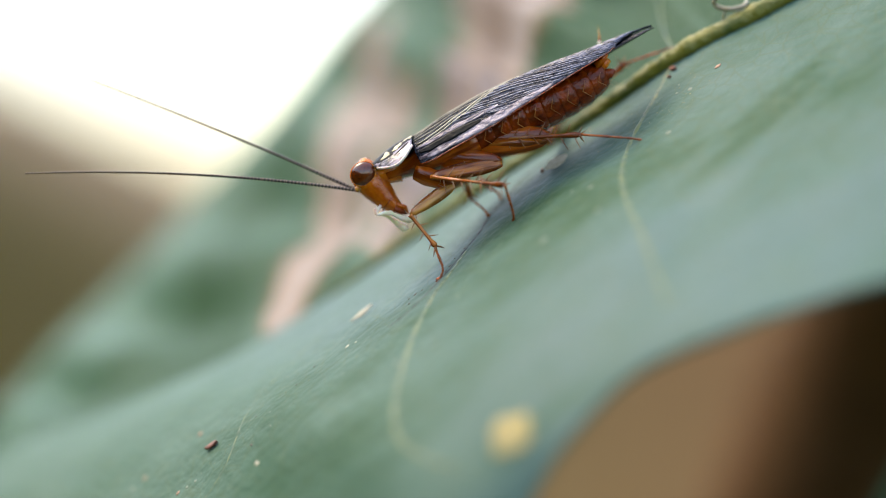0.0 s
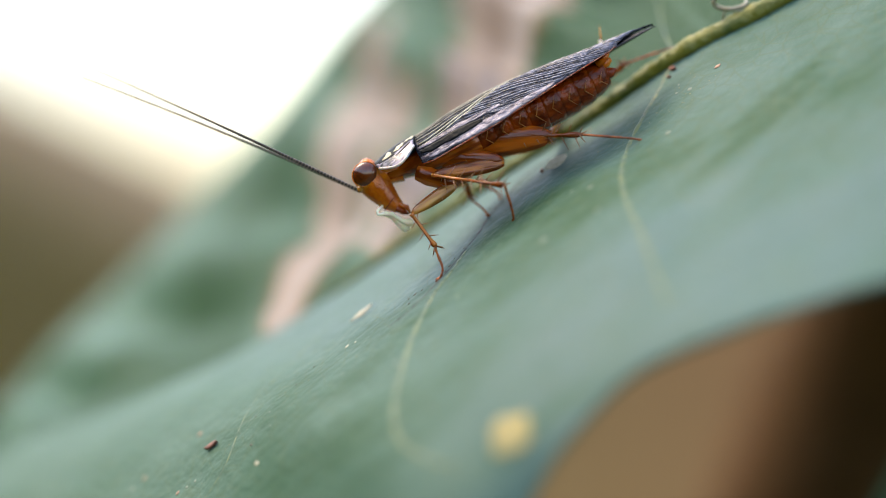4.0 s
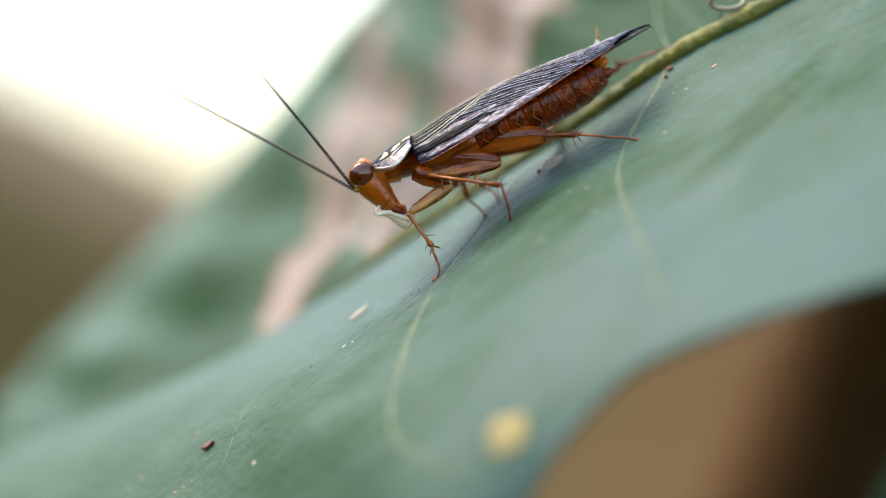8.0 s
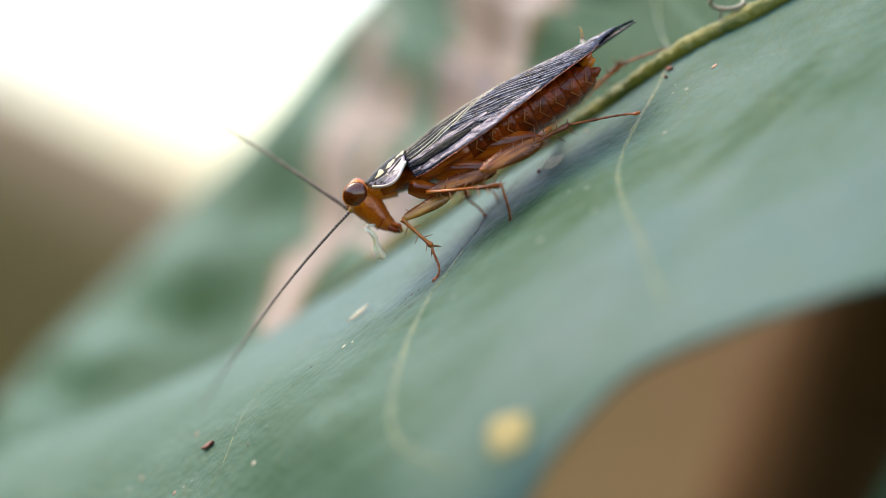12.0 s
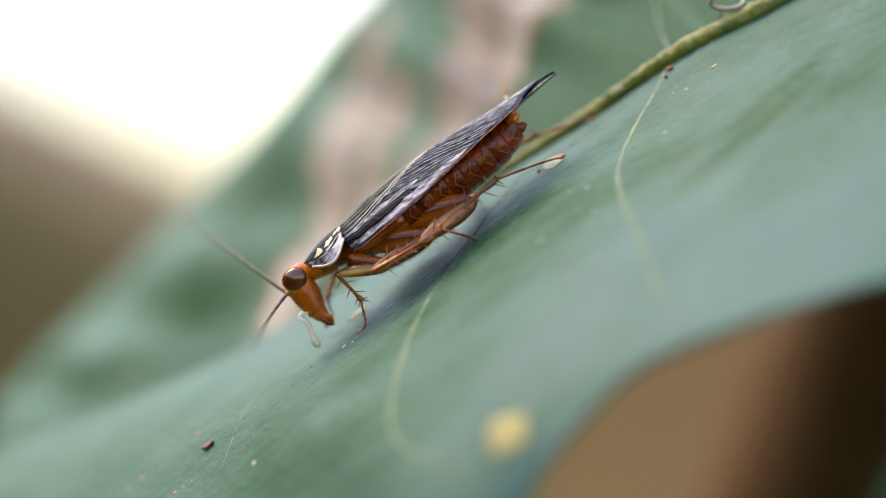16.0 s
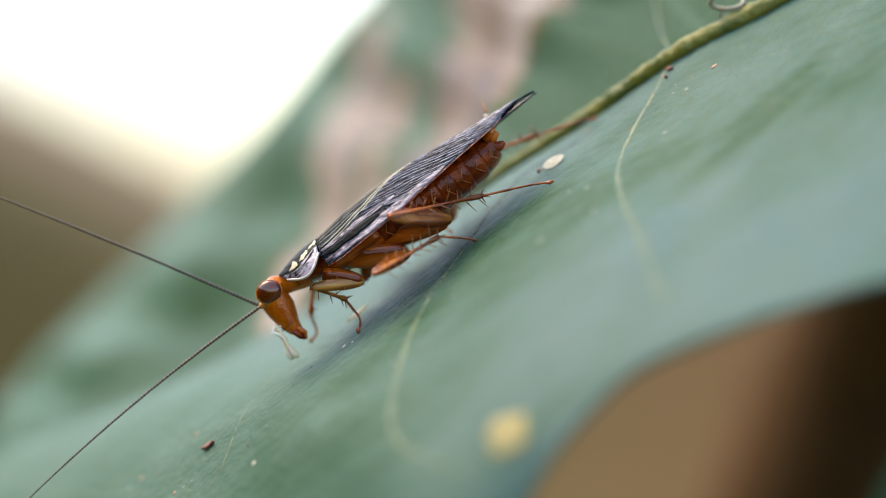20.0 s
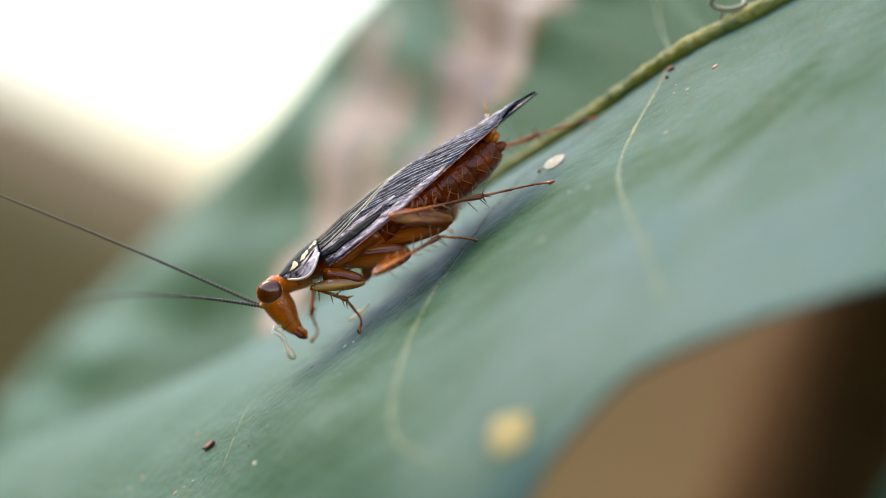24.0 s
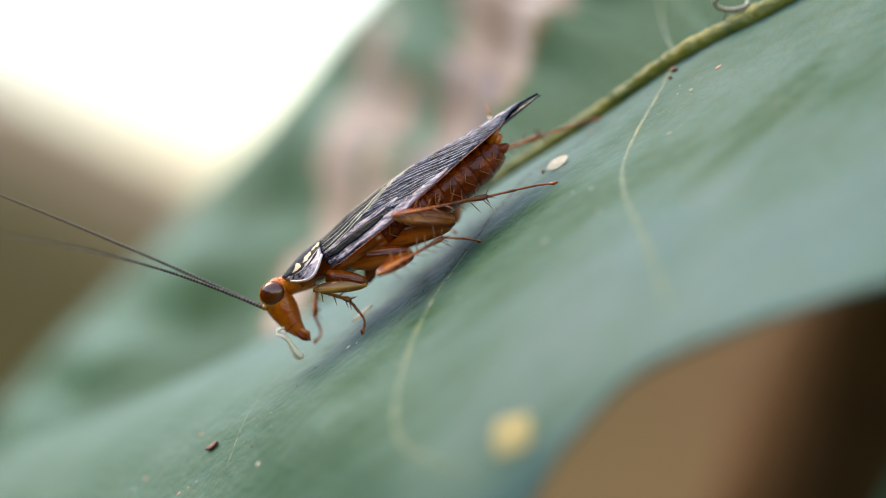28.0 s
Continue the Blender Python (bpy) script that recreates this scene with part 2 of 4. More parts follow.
ring_bands(FEELER, (0.16, 0.11, 0.085), 1950)
SPINE = material("brown_spine", (0.27, 0.095, 0.020), (0.12, 0.035, 0.008), rough=0.35)
FLAKE = material("dry_flake", (0.56, 0.52, 0.42), (0.34, 0.31, 0.22), rough=0.6, fine=5000, coarse=1500, bump=0.4, depth=0.00005)
CHIP = material("brown_chip", (0.27, 0.09, 0.055), (0.10, 0.032, 0.02), rough=0.6, fine=5000, coarse=1500, bump=0.5, depth=0.00005)
DUST = material("pale_dust", (0.19, 0.21, 0.165), (0.11, 0.15, 0.115), rough=0.7, fine=5000, coarse=1500, bump=0.4, depth=0.00005)
STAIN = material("dark_stain", (0.035, 0.032, 0.02), (0.06, 0.05, 0.035), rough=0.7, fine=5000, coarse=2500, bump=0.4)
TAN = material("pink_crumb", (0.42, 0.24, 0.16), (0.25, 0.13, 0.08), rough=0.6, fine=5000, coarse=2500, bump=0.4)
YELLOW = material("yellow_spot", (0.34, 0.25, 0.045), (0.15, 0.145, 0.05), rough=0.5, fine=3000, coarse=700, bump=0.2)
GRIT = material("leaf_grit", (0.19, 0.20, 0.10), (0.08, 0.09, 0.05), rough=0.7, fine=4000, coarse=2200)
HUSK = material("pale_husk", (0.36, 0.34, 0.27), (0.25, 0.22, 0.15), rough=0.45, fine=3000, coarse=700, bump=0.2)


# ---- mesh helpers ----
def part(name, bm, mat, parent=None, label="", smooth=True):
    """Link a bmesh in millimetres as one mesh object under its thing or part."""
    bmesh.ops.scale(bm, vec=(MM, MM, MM), verts=bm.verts)
    me = bpy.data.meshes.new(name)
    bmesh.ops.recalc_face_normals(bm, faces=bm.faces)
    bm.to_mesh(me)
    bm.free()
    me.materials.append(mat)
    if smooth:
        me.polygons.foreach_set("use_smooth", [True] * len(me.polygons))
    ob = new(name, me)
    ob.parent = parent
    if label:
        tagged(ob, label)
    return ob


def loft(rings, bm=None, close=True, caps=True):
    """A skin over rings of equally many points."""
    bm = bm or bmesh.new()
    rows = [[bm.verts.new(p) for p in ring] for ring in rings]
    n = len(rows[0])
    for a, b in zip(rows, rows[1:]):
        for i in range(n if close else n - 1):
            j = (i + 1) % n
            bm.faces.new((a[i], a[j], b[j], b[i]))
    if caps and close:
        for row in (rows[0], rows[-1]):
            bm.faces.new(row)
    return bm


def tube(points, radii, sides=8, bm=None, flat=1.0):
    """A tapered round bar along points."""
    pts = [Vector(p) for p in points]
    rings = []
    side = None
    for i, p in enumerate(pts):
        d = (pts[min(i + 1, len(pts) - 1)] - pts[max(i - 1, 0)]).normalized()
        if side is None:
            side = d.cross(Vector((0, 0, 1)) if abs(d.z) < 0.9 else Vector((0, 1, 0))).normalized()
        side = (side - d * side.dot(d)).normalized()
        other = d.cross(side)
        r = radii[i] if hasattr(radii, "__len__") else radii
        rings.append([p + side * (r * flat * math.cos(a)) + other * (r * math.sin(a)) for a in (2 * math.pi * k / sides for k in range(sides))])
    return loft(rings, bm)


def ball(c, r, n=14):
    bm = bmesh.new()
    bmesh.ops.create_uvsphere(bm, u_segments=n + 4, v_segments=n, radius=1)
    bmesh.ops.scale(bm, vec=r, verts=bm.verts)
    bmesh.ops.translate(bm, vec=c, verts=bm.verts)
    return bm


def spline(rows, s):
    """Catmull-Rom through the rows."""
    n = len(rows)
    i = int(min(max(math.floor(s), 0), n - 2))
    f = s - i
    a, b, c, d = (Vector(rows[min(max(j, 0), n - 1)]) for j in (i - 1, i, i + 1, i + 2))
    return 0.5 * (2 * b + (c - a) * f + (2 * a - 5 * b + 4 * c - d) * f * f + (3 * b - a - 3 * c + d) * f ** 3)


def lerp_table(rows, x):
    """Values between the rows of a table sorted by its first column."""
    for a, b in zip(rows, rows[1:]):
        if x <= b[0]:
            f = min(max((x - a[0]) / (b[0] - a[0]), 0), 1)
            return [u + (v - u) * f for u, v in zip(a[1:], b[1:])]
    return list(rows[-1][1:])


# ---- the leaf ----
RIB = [(23.3, 2, 16.05), (15.22, 2.5, 11.21), (10.67, 3.0, 8.82), (6.95, 5.2, 6.17), (2.57, 8.0, 3.36), (-2.31, 11.5, 0.03), (-9.76, 15.5, -4.8), (-16.95, 18.5, -8.09), (-23.18, 21, -10.47), (-31.36, 24.5, -13.92)]
MID = [(25.18, -1.00, 13.41), (16.43, -1.50, 9.15), (11.90, 0.00, 7.78), (8.15, 0.00, 5.03), (4.40, 0.00, 2.78), (0.15, 0.00, -0.73), (-4.10, 0.00, -4.23), (-8.35, 0.00, -7.48), (-11.35, 0.00, -10.98), (-15.85, 0.00, -15.98)]
EDGE = [(26.7, -18, 1.92), (21.43, -18, 0.02), (16.61, -17.5, -1.14), (10.99, -17, -2.85), (7.41, -16.5, -4.47), (4.84, -16.5, -6.83), (3.13, -16.5, -9.51), (1.62, -17, -12.97), (-0.51, -18.5, -16.97), (-3.8, -20, -21.87)]
FAR = [(11.75, 56.0, 34.98), (2.42, 53.2, 25.26), (-0.87, 51.8, 21.43), (-3.38, 50.4, 18.02), (-6.98, 50.4, 14.06), (-12.73, 50.4, 6.87), (-19.23, 47.6, -0.68), (-24.11, 44.8, -5.87), (-27.1, 42.0, -9.69), (-31.31, 39.2, -13.71)]


def near_blade(s, t):
    """The half towards the lens: from the rib over the crest to the wavy margin."""
    a, b, c, m = spline(RIB, s), spline(MID, s), spline(EDGE, s), 0.3
    p = a * ((t - m) * (t - 1) / m) + b * (t * (t - 1) / (m * (m - 1))) + c * (t * (t - m) / (1 - m))
    return p + Vector((0, 0, 0.12 * noise.noise(p * 0.35) * min(1, t * 4)))


def far_blade(s, t):
    """The half beyond the rib, which runs up and away, ribbed by its side veins."""
    a, b = spline(RIB, s), spline(FAR, s)
    p = a.lerp(b, t)
    swell = 0.95 * math.sin(t * math.pi) * math.sin((s * 1.9 - t * 0.8) * math.pi) * min(1, t * 3)
    return p + Vector((-0.35, -0.2, 0.9)) * swell + Vector((0, 0, 0.35 * noise.noise(p * 0.12)))


def sheet(fn, ns, nt, s0, s1, thick=0.28, dry=None, tone=None, pale=None, sky_sheen=None):
    """A thin solid blade over the two coordinates of fn."""
    grid = [[fn(s0 + (s1 - s0) * i / ns, j / nt) for j in range(nt + 1)] for i in range(ns + 1)]
    bm = bmesh.new()
    fills = [(bm.verts.layers.float.new(k), f) for k, f in (("dry", dry), ("tone", tone), ("pale", pale), ("sky_sheen", sky_sheen))]
    top = [[bm.verts.new(p) for p in row] for row in grid]
    low = [[bm.verts.new(p - Vector((0, 0, thick))) for p in row] for row in grid]
    for i in range(ns):
        for j in range(nt):
            bm.faces.new((top[i][j], top[i + 1][j], top[i + 1][j + 1], top[i][j + 1]))
            bm.faces.new((low[i][j], low[i][j + 1], low[i + 1][j + 1], low[i + 1][j]))
    for i in range(ns):
        for j in (0, nt):
            bm.faces.new((top[i][j], top[i + 1][j], low[i + 1][j], low[i][j]))
    for j in range(nt):
        for i in (0, ns):
            bm.faces.new((top[i][j], top[i][j + 1], low[i][j + 1], low[i][j]))
    for layer, fill in fills:
        if fill:
            for i in range(ns + 1):
                for j in range(nt + 1):
                    top[i][j][layer] = fill(s0 + (s1 - s0) * i / ns, j / nt)
    return bm


def far_dry(s, t):
    """Two strips between side veins that have dried out."""
    p = spline(RIB, s).lerp(spline(FAR, s), t)
    x, z = p.x / (1 + p.y / 115), p.z / (1 + p.y / 115)
    v = 0.0
    for (x0, z0, w0, x1, z1, w1) in DRY_STRIPS:
        dx, dz = x1 - x0, z1 - z0
        k = min(max(((x - x0) * dx + (z - z0) * dz) / (dx * dx + dz * dz), 0), 1)
        w = w0 + (w1 - w0) * k
        d = math.hypot(x - x0 - k * dx, z - z0 - k * dz) + 0.35 * noise.noise(Vector((x, z, 3.0)) * 0.7) + 0.3 * noise.noise(Vector((x * 2, z, 9.0)) * 1.6)
        v = max(v, min(1, max(0, (w - d) / 0.35 + 0.5)))
    return v


def far_pale(s, t):
    """The strip nearer the leaf's tip has bleached."""
    p = spline(RIB, s).lerp(spline(FAR, s), t)
    x, z = p.x / (1 + p.y / 115), p.z / (1 + p.y / 115)
    return min(1.0, max(0.0, (0.31 * z - 5.5 - x) / 1.0 + 0.5))


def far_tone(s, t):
    """Deep green between the pale side veins; along the rib weaker sheen is painted darkest."""
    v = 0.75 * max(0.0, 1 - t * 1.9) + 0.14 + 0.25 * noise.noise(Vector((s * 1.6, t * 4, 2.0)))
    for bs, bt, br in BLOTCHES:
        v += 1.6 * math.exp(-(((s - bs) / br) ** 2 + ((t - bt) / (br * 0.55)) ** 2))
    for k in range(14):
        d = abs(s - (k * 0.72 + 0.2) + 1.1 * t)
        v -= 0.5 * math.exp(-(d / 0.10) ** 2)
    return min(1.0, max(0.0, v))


# where the near half folds over, from the leaf's base to its tip, and how softly the painted sheen ends there
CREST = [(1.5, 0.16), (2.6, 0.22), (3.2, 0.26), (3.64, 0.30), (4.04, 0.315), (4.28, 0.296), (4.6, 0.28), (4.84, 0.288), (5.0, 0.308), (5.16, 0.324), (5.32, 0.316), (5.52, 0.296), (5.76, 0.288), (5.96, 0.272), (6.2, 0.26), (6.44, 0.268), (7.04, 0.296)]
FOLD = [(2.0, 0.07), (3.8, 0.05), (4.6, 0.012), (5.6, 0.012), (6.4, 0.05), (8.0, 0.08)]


def streaks(s, t):
    """Broad oblique bands of stronger and weaker sky sheen, painted over the blade."""
    p = near_blade(s, t)
    x, z = p.x / (1 + p.y / 115), p.z / (1 + p.y / 115)
    a, b = 0.80 * x + 0.60 * z, -0.60 * x + 0.80 * z
    return 0.75 * noise.noise(Vector((a * 0.09, b * 0.42, 7.0))) + 0.55 * noise.noise(Vector((a * 0.16, b * 1.1, 2.0))) + 0.3 * noise.noise(Vector((a * 0.4, b * 2.6, 5.0)))


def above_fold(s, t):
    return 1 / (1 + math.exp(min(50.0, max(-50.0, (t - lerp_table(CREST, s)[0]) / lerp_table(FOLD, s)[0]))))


def near_sheen(s, t):
    """Sky sheen painted blue-grey: strong between the rib and the fold, thinner bands below, paler towards the margin.
    """
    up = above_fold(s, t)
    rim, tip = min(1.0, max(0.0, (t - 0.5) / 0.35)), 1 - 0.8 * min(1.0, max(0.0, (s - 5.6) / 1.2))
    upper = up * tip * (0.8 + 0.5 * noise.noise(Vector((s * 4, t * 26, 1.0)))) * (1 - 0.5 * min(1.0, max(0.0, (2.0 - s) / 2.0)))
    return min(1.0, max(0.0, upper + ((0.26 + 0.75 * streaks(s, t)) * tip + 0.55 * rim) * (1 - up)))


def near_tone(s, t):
    """Greener between the painted sheen bands, and greenest just below the fold; the dim margin is painted paler, the
    bright tip deeper.
    """
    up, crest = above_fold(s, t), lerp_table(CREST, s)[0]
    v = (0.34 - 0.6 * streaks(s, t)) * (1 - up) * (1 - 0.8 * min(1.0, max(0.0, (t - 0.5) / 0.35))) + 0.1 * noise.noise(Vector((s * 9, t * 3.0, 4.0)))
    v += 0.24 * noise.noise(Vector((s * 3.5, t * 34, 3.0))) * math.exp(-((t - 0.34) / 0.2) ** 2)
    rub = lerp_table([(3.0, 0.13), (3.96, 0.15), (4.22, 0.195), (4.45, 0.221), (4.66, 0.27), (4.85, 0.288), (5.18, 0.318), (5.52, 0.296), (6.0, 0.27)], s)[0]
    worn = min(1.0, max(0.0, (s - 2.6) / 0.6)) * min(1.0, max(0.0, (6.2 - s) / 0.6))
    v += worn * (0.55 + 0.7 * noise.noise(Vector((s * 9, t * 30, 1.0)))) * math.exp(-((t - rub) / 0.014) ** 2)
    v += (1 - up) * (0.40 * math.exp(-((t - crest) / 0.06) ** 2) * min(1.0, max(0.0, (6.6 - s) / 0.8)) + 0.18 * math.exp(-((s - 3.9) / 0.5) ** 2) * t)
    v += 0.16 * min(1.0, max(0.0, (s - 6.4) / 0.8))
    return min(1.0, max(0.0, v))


BLOTCHES = [(5.2, 0.72, 0.28), (5.85, 0.38, 0.42), (6.95, 0.12, 0.35), (6.35, 0.22, 0.25), (4.0, 0.9, 0.3), (4.8, 0.8, 0.22), (2.6, 0.2, 0.9)]

# dried strips on the far half: start, end, and half width at each
DRY_STRIPS = [(-2.5, 10.2, 0.35, -3.6, 6.5, 0.9), (-3.6, 6.5, 1.0, -5.3, 1.0, 0.85), (-5.3, 1.0, 0.85, -7.5, -3.2, 0.7), (-1.5, 7.2, 0.35, -3.3, 5.2, 0.5), (-2.6, 4.2, 0.4, -4.2, 0.6, 0.4),
              (2.9, 11.6, 2.3, 1.4, 7.3, 1.45), (1.4, 7.3, 1.45, -0.6, 3.5, 0.9), (-0.6, 3.5, 0.9, -3.2, 0.2, 0.5)]

plant = tagged(new("plant"), "blue-green waxy leaf with dried patches on a dark woody stem", "plant")
near = part("leaf_blade", sheet(near_blade, 300, 150, 0.0, 9.0, tone=near_tone, sky_sheen=near_sheen), LEAF, plant)
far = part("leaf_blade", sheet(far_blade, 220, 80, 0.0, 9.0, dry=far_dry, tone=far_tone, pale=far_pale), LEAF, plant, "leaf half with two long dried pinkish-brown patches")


def rib():
    """The thick midrib, rough with small bumps, thinning towards the leaf's tip."""
    pts, rad = [], []
    for i in range(361):
        s = 5.5 * i / 360
        p = spline(RIB, s) + Vector((0, -0.1, 0.12))
        pts.append(p)
        rad.append((0.48 - 0.03 * s - 0.55 * max(0, s - 5)) * (1 + 0.10 * noise.noise(p * 1.5) + 0.06 * noise.noise(p * 4.5)))
    bm = tube(pts, rad, 12)
    bm.normal_update()
    for v in bm.verts:
        v.co += v.normal * (0.07 * noise.noise(v.co * 2.6) + 0.05 * noise.noise(v.co * 6.0))
    return bm


midrib = part("midrib", rib(), RIB_GREEN, plant, "thick rough olive-green midrib")


def on_near(s, t, lift=0.0):
    p = near_blade(s, t)
    u, v = near_blade(s + 0.02, t) - p, near_blade(s, t + 0.01) - p
    n = u.cross(v).normalized()
    if n.z < 0:
        n = -n
    return p + n * lift, n


def side_vein(path, r, sink=0.72):
    """A low raised vein along coordinates on the near half, sunk by a share of its radius."""
    pts, rad = [], []
    n = 24 * (len(path) - 1)
    for i in range(n + 1):
        q = spline([(*p, 0) for p in path], i / 24)
        w = r * (1.0 - 0.4 * i / n) * min(1.0, 0.55 + 1.5 * i / n) * (1 + 0.4 * noise.noise(Vector((i * 0.9, path[0][0], 5))) + 0.22 * noise.noise(Vector((i * 0.23, path[0][0], 1))))
        pts.append(on_near(q.x, q.y, -sink * w)[0] + Vector((0.03 * noise.noise(Vector((i * 0.3, 2, q.x))), 0, 0.03 * noise.noise(Vector((i * 0.4, q.x, 0))))))
        rad.append(w)
    return tube(pts, rad, 8)


for path, r in (([(2.1, 0.02), (2.48, 0.18), (3.04, 0.328), (3.42, 0.503), (3.51, 0.70), (3.54, 0.9)], 0.27),
                ([(4.838, 0.301), (5.062, 0.333), (5.337, 0.363), (5.876, 0.441), (6.255, 0.496), (6.57, 0.549), (6.74, 0.603), (6.717, 0.676), (6.582, 0.759)], 0.29),
                ([(5.9, 0.185), (6.08, 0.192), (6.42, 0.228), (6.72, 0.248), (7.16, 0.288), (7.56, 0.312), (7.96, 0.32), (8.4, 0.325)], 0.085)):
    part("side_vein", side_vein(path, r, 0.78), VEIN_GREEN, plant)

part("worn_line", side_vein([(3.1, 0.13), (3.5, 0.14), (3.96, 0.15), (4.22, 0.195), (4.45, 0.221), (4.66, 0.27), (4.85, 0.295), (5.18, 0.325), (5.49, 0.338), (5.75, 0.334)], 0.17, 0.8), WEAR, plant, "dark worn line along the crest")

pts = [far_blade(2.02 - 0.35 * i / 12 - 0.5 * (i / 12) ** 2, 0.01 + 0.24 * i / 12) + Vector((0, -0.03, 0.05)) for i in range(13)]
part("side_vein", tube(pts, [0.10 - 0.005 * i for i in range(13)], 6), VEIN_GREEN, plant)

# the stem that carries the leaf, and what hangs from it
stem = part("stem", tube([(-60, 90, -450), (-10, 70, -120), (28.4, 62, -12), (32, 52, -2), (38, 30, 12), (46, 12, 22)], [11, 9.5, 8.5, 8.5, 7.0, 6.0], 16), BARK, plant, "dark brown woody stem")
part("petiole", tube([(46, 12, 22), (36, 5, 20.5), (23.3, 1.9, 16.05)], [1.6, 1.1, 0.7], 10), RIB_GREEN, plant)


def ragged_leaf(centre, across, along, curl, seed, ns=30, nt=16):
    """A pointed leaf with a wavy margin, about a centre, along two directions."""
    c, a, b = Vector(centre), Vector(across), Vector(along)
    up = a.cross(b).normalized()

    def fn(s, t):
        v = s * 2 - 1
        w = (1 - v * v) ** 0.6 * (1 + 0.08 * noise.noise(Vector((s * 6, seed, t * 2))))
        u = (t * 2 - 1) * w
        return c + a * u + b * v + up * (curl * (u * u + 0.5 * v * v) + 1.2 * noise.noise(Vector((u * 2, v * 3, seed))))
    return sheet(fn, ns, nt, 0.01, 0.99, 0.4, tone=lambda s, t: min(1.0, max(0.0, 1.15 - 1.7 * t)))


part("withered_leaf", ragged_leaf((20, 135, -40), (62, 10, 8), (-12, 40, 52), 8, 3.0), DEAD, plant, "withered brown leaf hanging by the stem")
part("leaf_blade", ragged_leaf((28, 40, -18), (7, 4, 3), (3, 2, 10), 2, 7.0), LEAF, plant)

# ---- ground and distance ----
def ground():
    """A gentle slope that rises to the horizon."""
    bm = bmesh.new()
    dry, near_dark = bm.verts.layers.float.new("tone"), bm.verts.layers.float.new("near_dark")
    steps = [0, 0.2, 0.5, 1, 2, 3, 4, 5, 6, 7, 8, 10, 14, 18, 24, 32, 45, 70, 120, 400, 1500, 4000]
    ring = 120
    rows = []
    for r in steps[1:]:
        row = []
        for k in range(ring):
            a = 2 * math.pi * k / ring
            x, y = r * math.sin(a), r * math.cos(a)
            row.append(bm.verts.new((x * 1000, y * 1000, (-0.45 - 0.002 * y - (0.49 * x if x < 0 else 0.03 * x) + 0.03 * r / (1 + r) * noise.noise(Vector((x, y, 0)))) * 1000)))
            # rises with distance: haze put into the ground's colour
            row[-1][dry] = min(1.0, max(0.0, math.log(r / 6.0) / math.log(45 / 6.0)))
            row[-1][near_dark] = min(1.0, max(0.0, (12.0 - r) / 6.0)) * (0.95 if x < -0.12 * y else 0.6)
        rows.append(row)
    mid = bm.verts.new((0, 0, -450))
    for k in range(ring):
        bm.faces.new((mid, rows[0][k], rows[0][(k + 1) % ring]))
        for a, b in zip(rows, rows[1:]):
            bm.faces.new((a[k], b[k], b[(k + 1) % ring], a[(k + 1) % ring]))
    return bm


tagged(part("ground", ground(), EARTH), "olive-brown earth rising to a dry bank paled by painted haze", "ground", kind="structure")

# ---- the cockroach: forward is x, its left is y, its back is z ----
roach = tagged(new("cockroach"), "amber cockroach with smoky veined wings standing on the leaf", "cockroach")


def ring_at(x, cz, hw, hh, n=20, square=1.0):
    return [(x, hw * math.cos(a), cz + hh * math.sin(a)) for a in (2 * math.pi * k / n for k in range(n))]


TRUNK = [(4.9, -0.35, 0.9, 0.5), (4.2, -0.4, 1.4, 0.75), (3.0, -0.45, 1.6, 0.85), (1.5, -0.5, 1.75, 0.92), (0.0, -0.5, 1.8, 0.95), (-1.2, -0.54, 1.75, 1.02),
         (-2.4, -0.52, 1.6, 1.0), (-3.4, -0.48, 1.4, 0.92), (-4.1, -0.42, 1.1, 0.78), (-4.6, -0.36, 0.75, 0.6)]


def trunk(x):
    return lerp_table([(-r[0], *r[1:]) for r in TRUNK], -x)


TRUNK.insert(0, (6.2, -0.2, 0.55, 0.35))
thorax = part("thorax", loft([ring_at(x, *trunk(x)) for x in (6.2, 5.8, 5.3, 4.9, 4.5, 4.1, 3.5, 2.9, 2.3, 1.9)]), CHITIN, roach)
for i in range(8):
    a, b = 2.0 - i * 0.81, 2.0 - (i + 1) * 0.81
    rings = []
    for k in range(6):
        x = a + (b - 0.1 - a) * k / 5
        cz, hw, hh = trunk(max(x, -4.6))
        g = 0.97 + 0.05 * k / 5 - (0.05 if k == 5 else 0)
        rings.append(ring_at(x, cz, hw * g, hh * g))
    part("abdomen_segment", loft(rings), DARK_CHITIN, roach)
    for side in (1, -1):
        cz, hw, hh = trunk(max(b + 0.35, -4.5))
        zig = [(b + 0.42 - 0.36 * abs(q), side * (hw * math.cos(0.3 + 0.55 * q) + 0.02), cz - (hh + 0.02) * math.sin(0.3 + 0.55 * q)) for q in (-0.8, -0.4, 0.0, 0.4, 0.8)]
        part("segment_mark", tube(zig, [0.01, 0.022, 0.028, 0.022, 0.01], 5), MARK, roach)
for side in (1, -1):
    for z in (-0.5, 0.0):
        part("tail_plate", tube([(-4.3, side * 0.45, z), (-4.75, side * 0.5, z - 0.02), (-5.0, side * 0.5, z)], [0.28, 0.24, 0.08], 10), ORANGE if z > -0.2 else DARK_CHITIN, roach)
for side in (1, -1):
    part("cercus_base", tube([(-4.35, side * 0.75, 0.05), (-4.75, side * 0.95, 0.18), (-4.95, side * 1.0, 0.3)], [0.2, 0.17, 0.08], 9), ORANGE, roach, "bright orange plate at the tail")
part("cercus", tube([(-4.6, -1.0, 0.2), (-5.0, -1.15, 0.75), (-5.15, -1.2, 1.1), (-5.34, -1.2, 1.68)], [0.09, 0.075, 0.045, 0.008], 8), STRAW, roach, "thin straw-coloured pointed cercus")
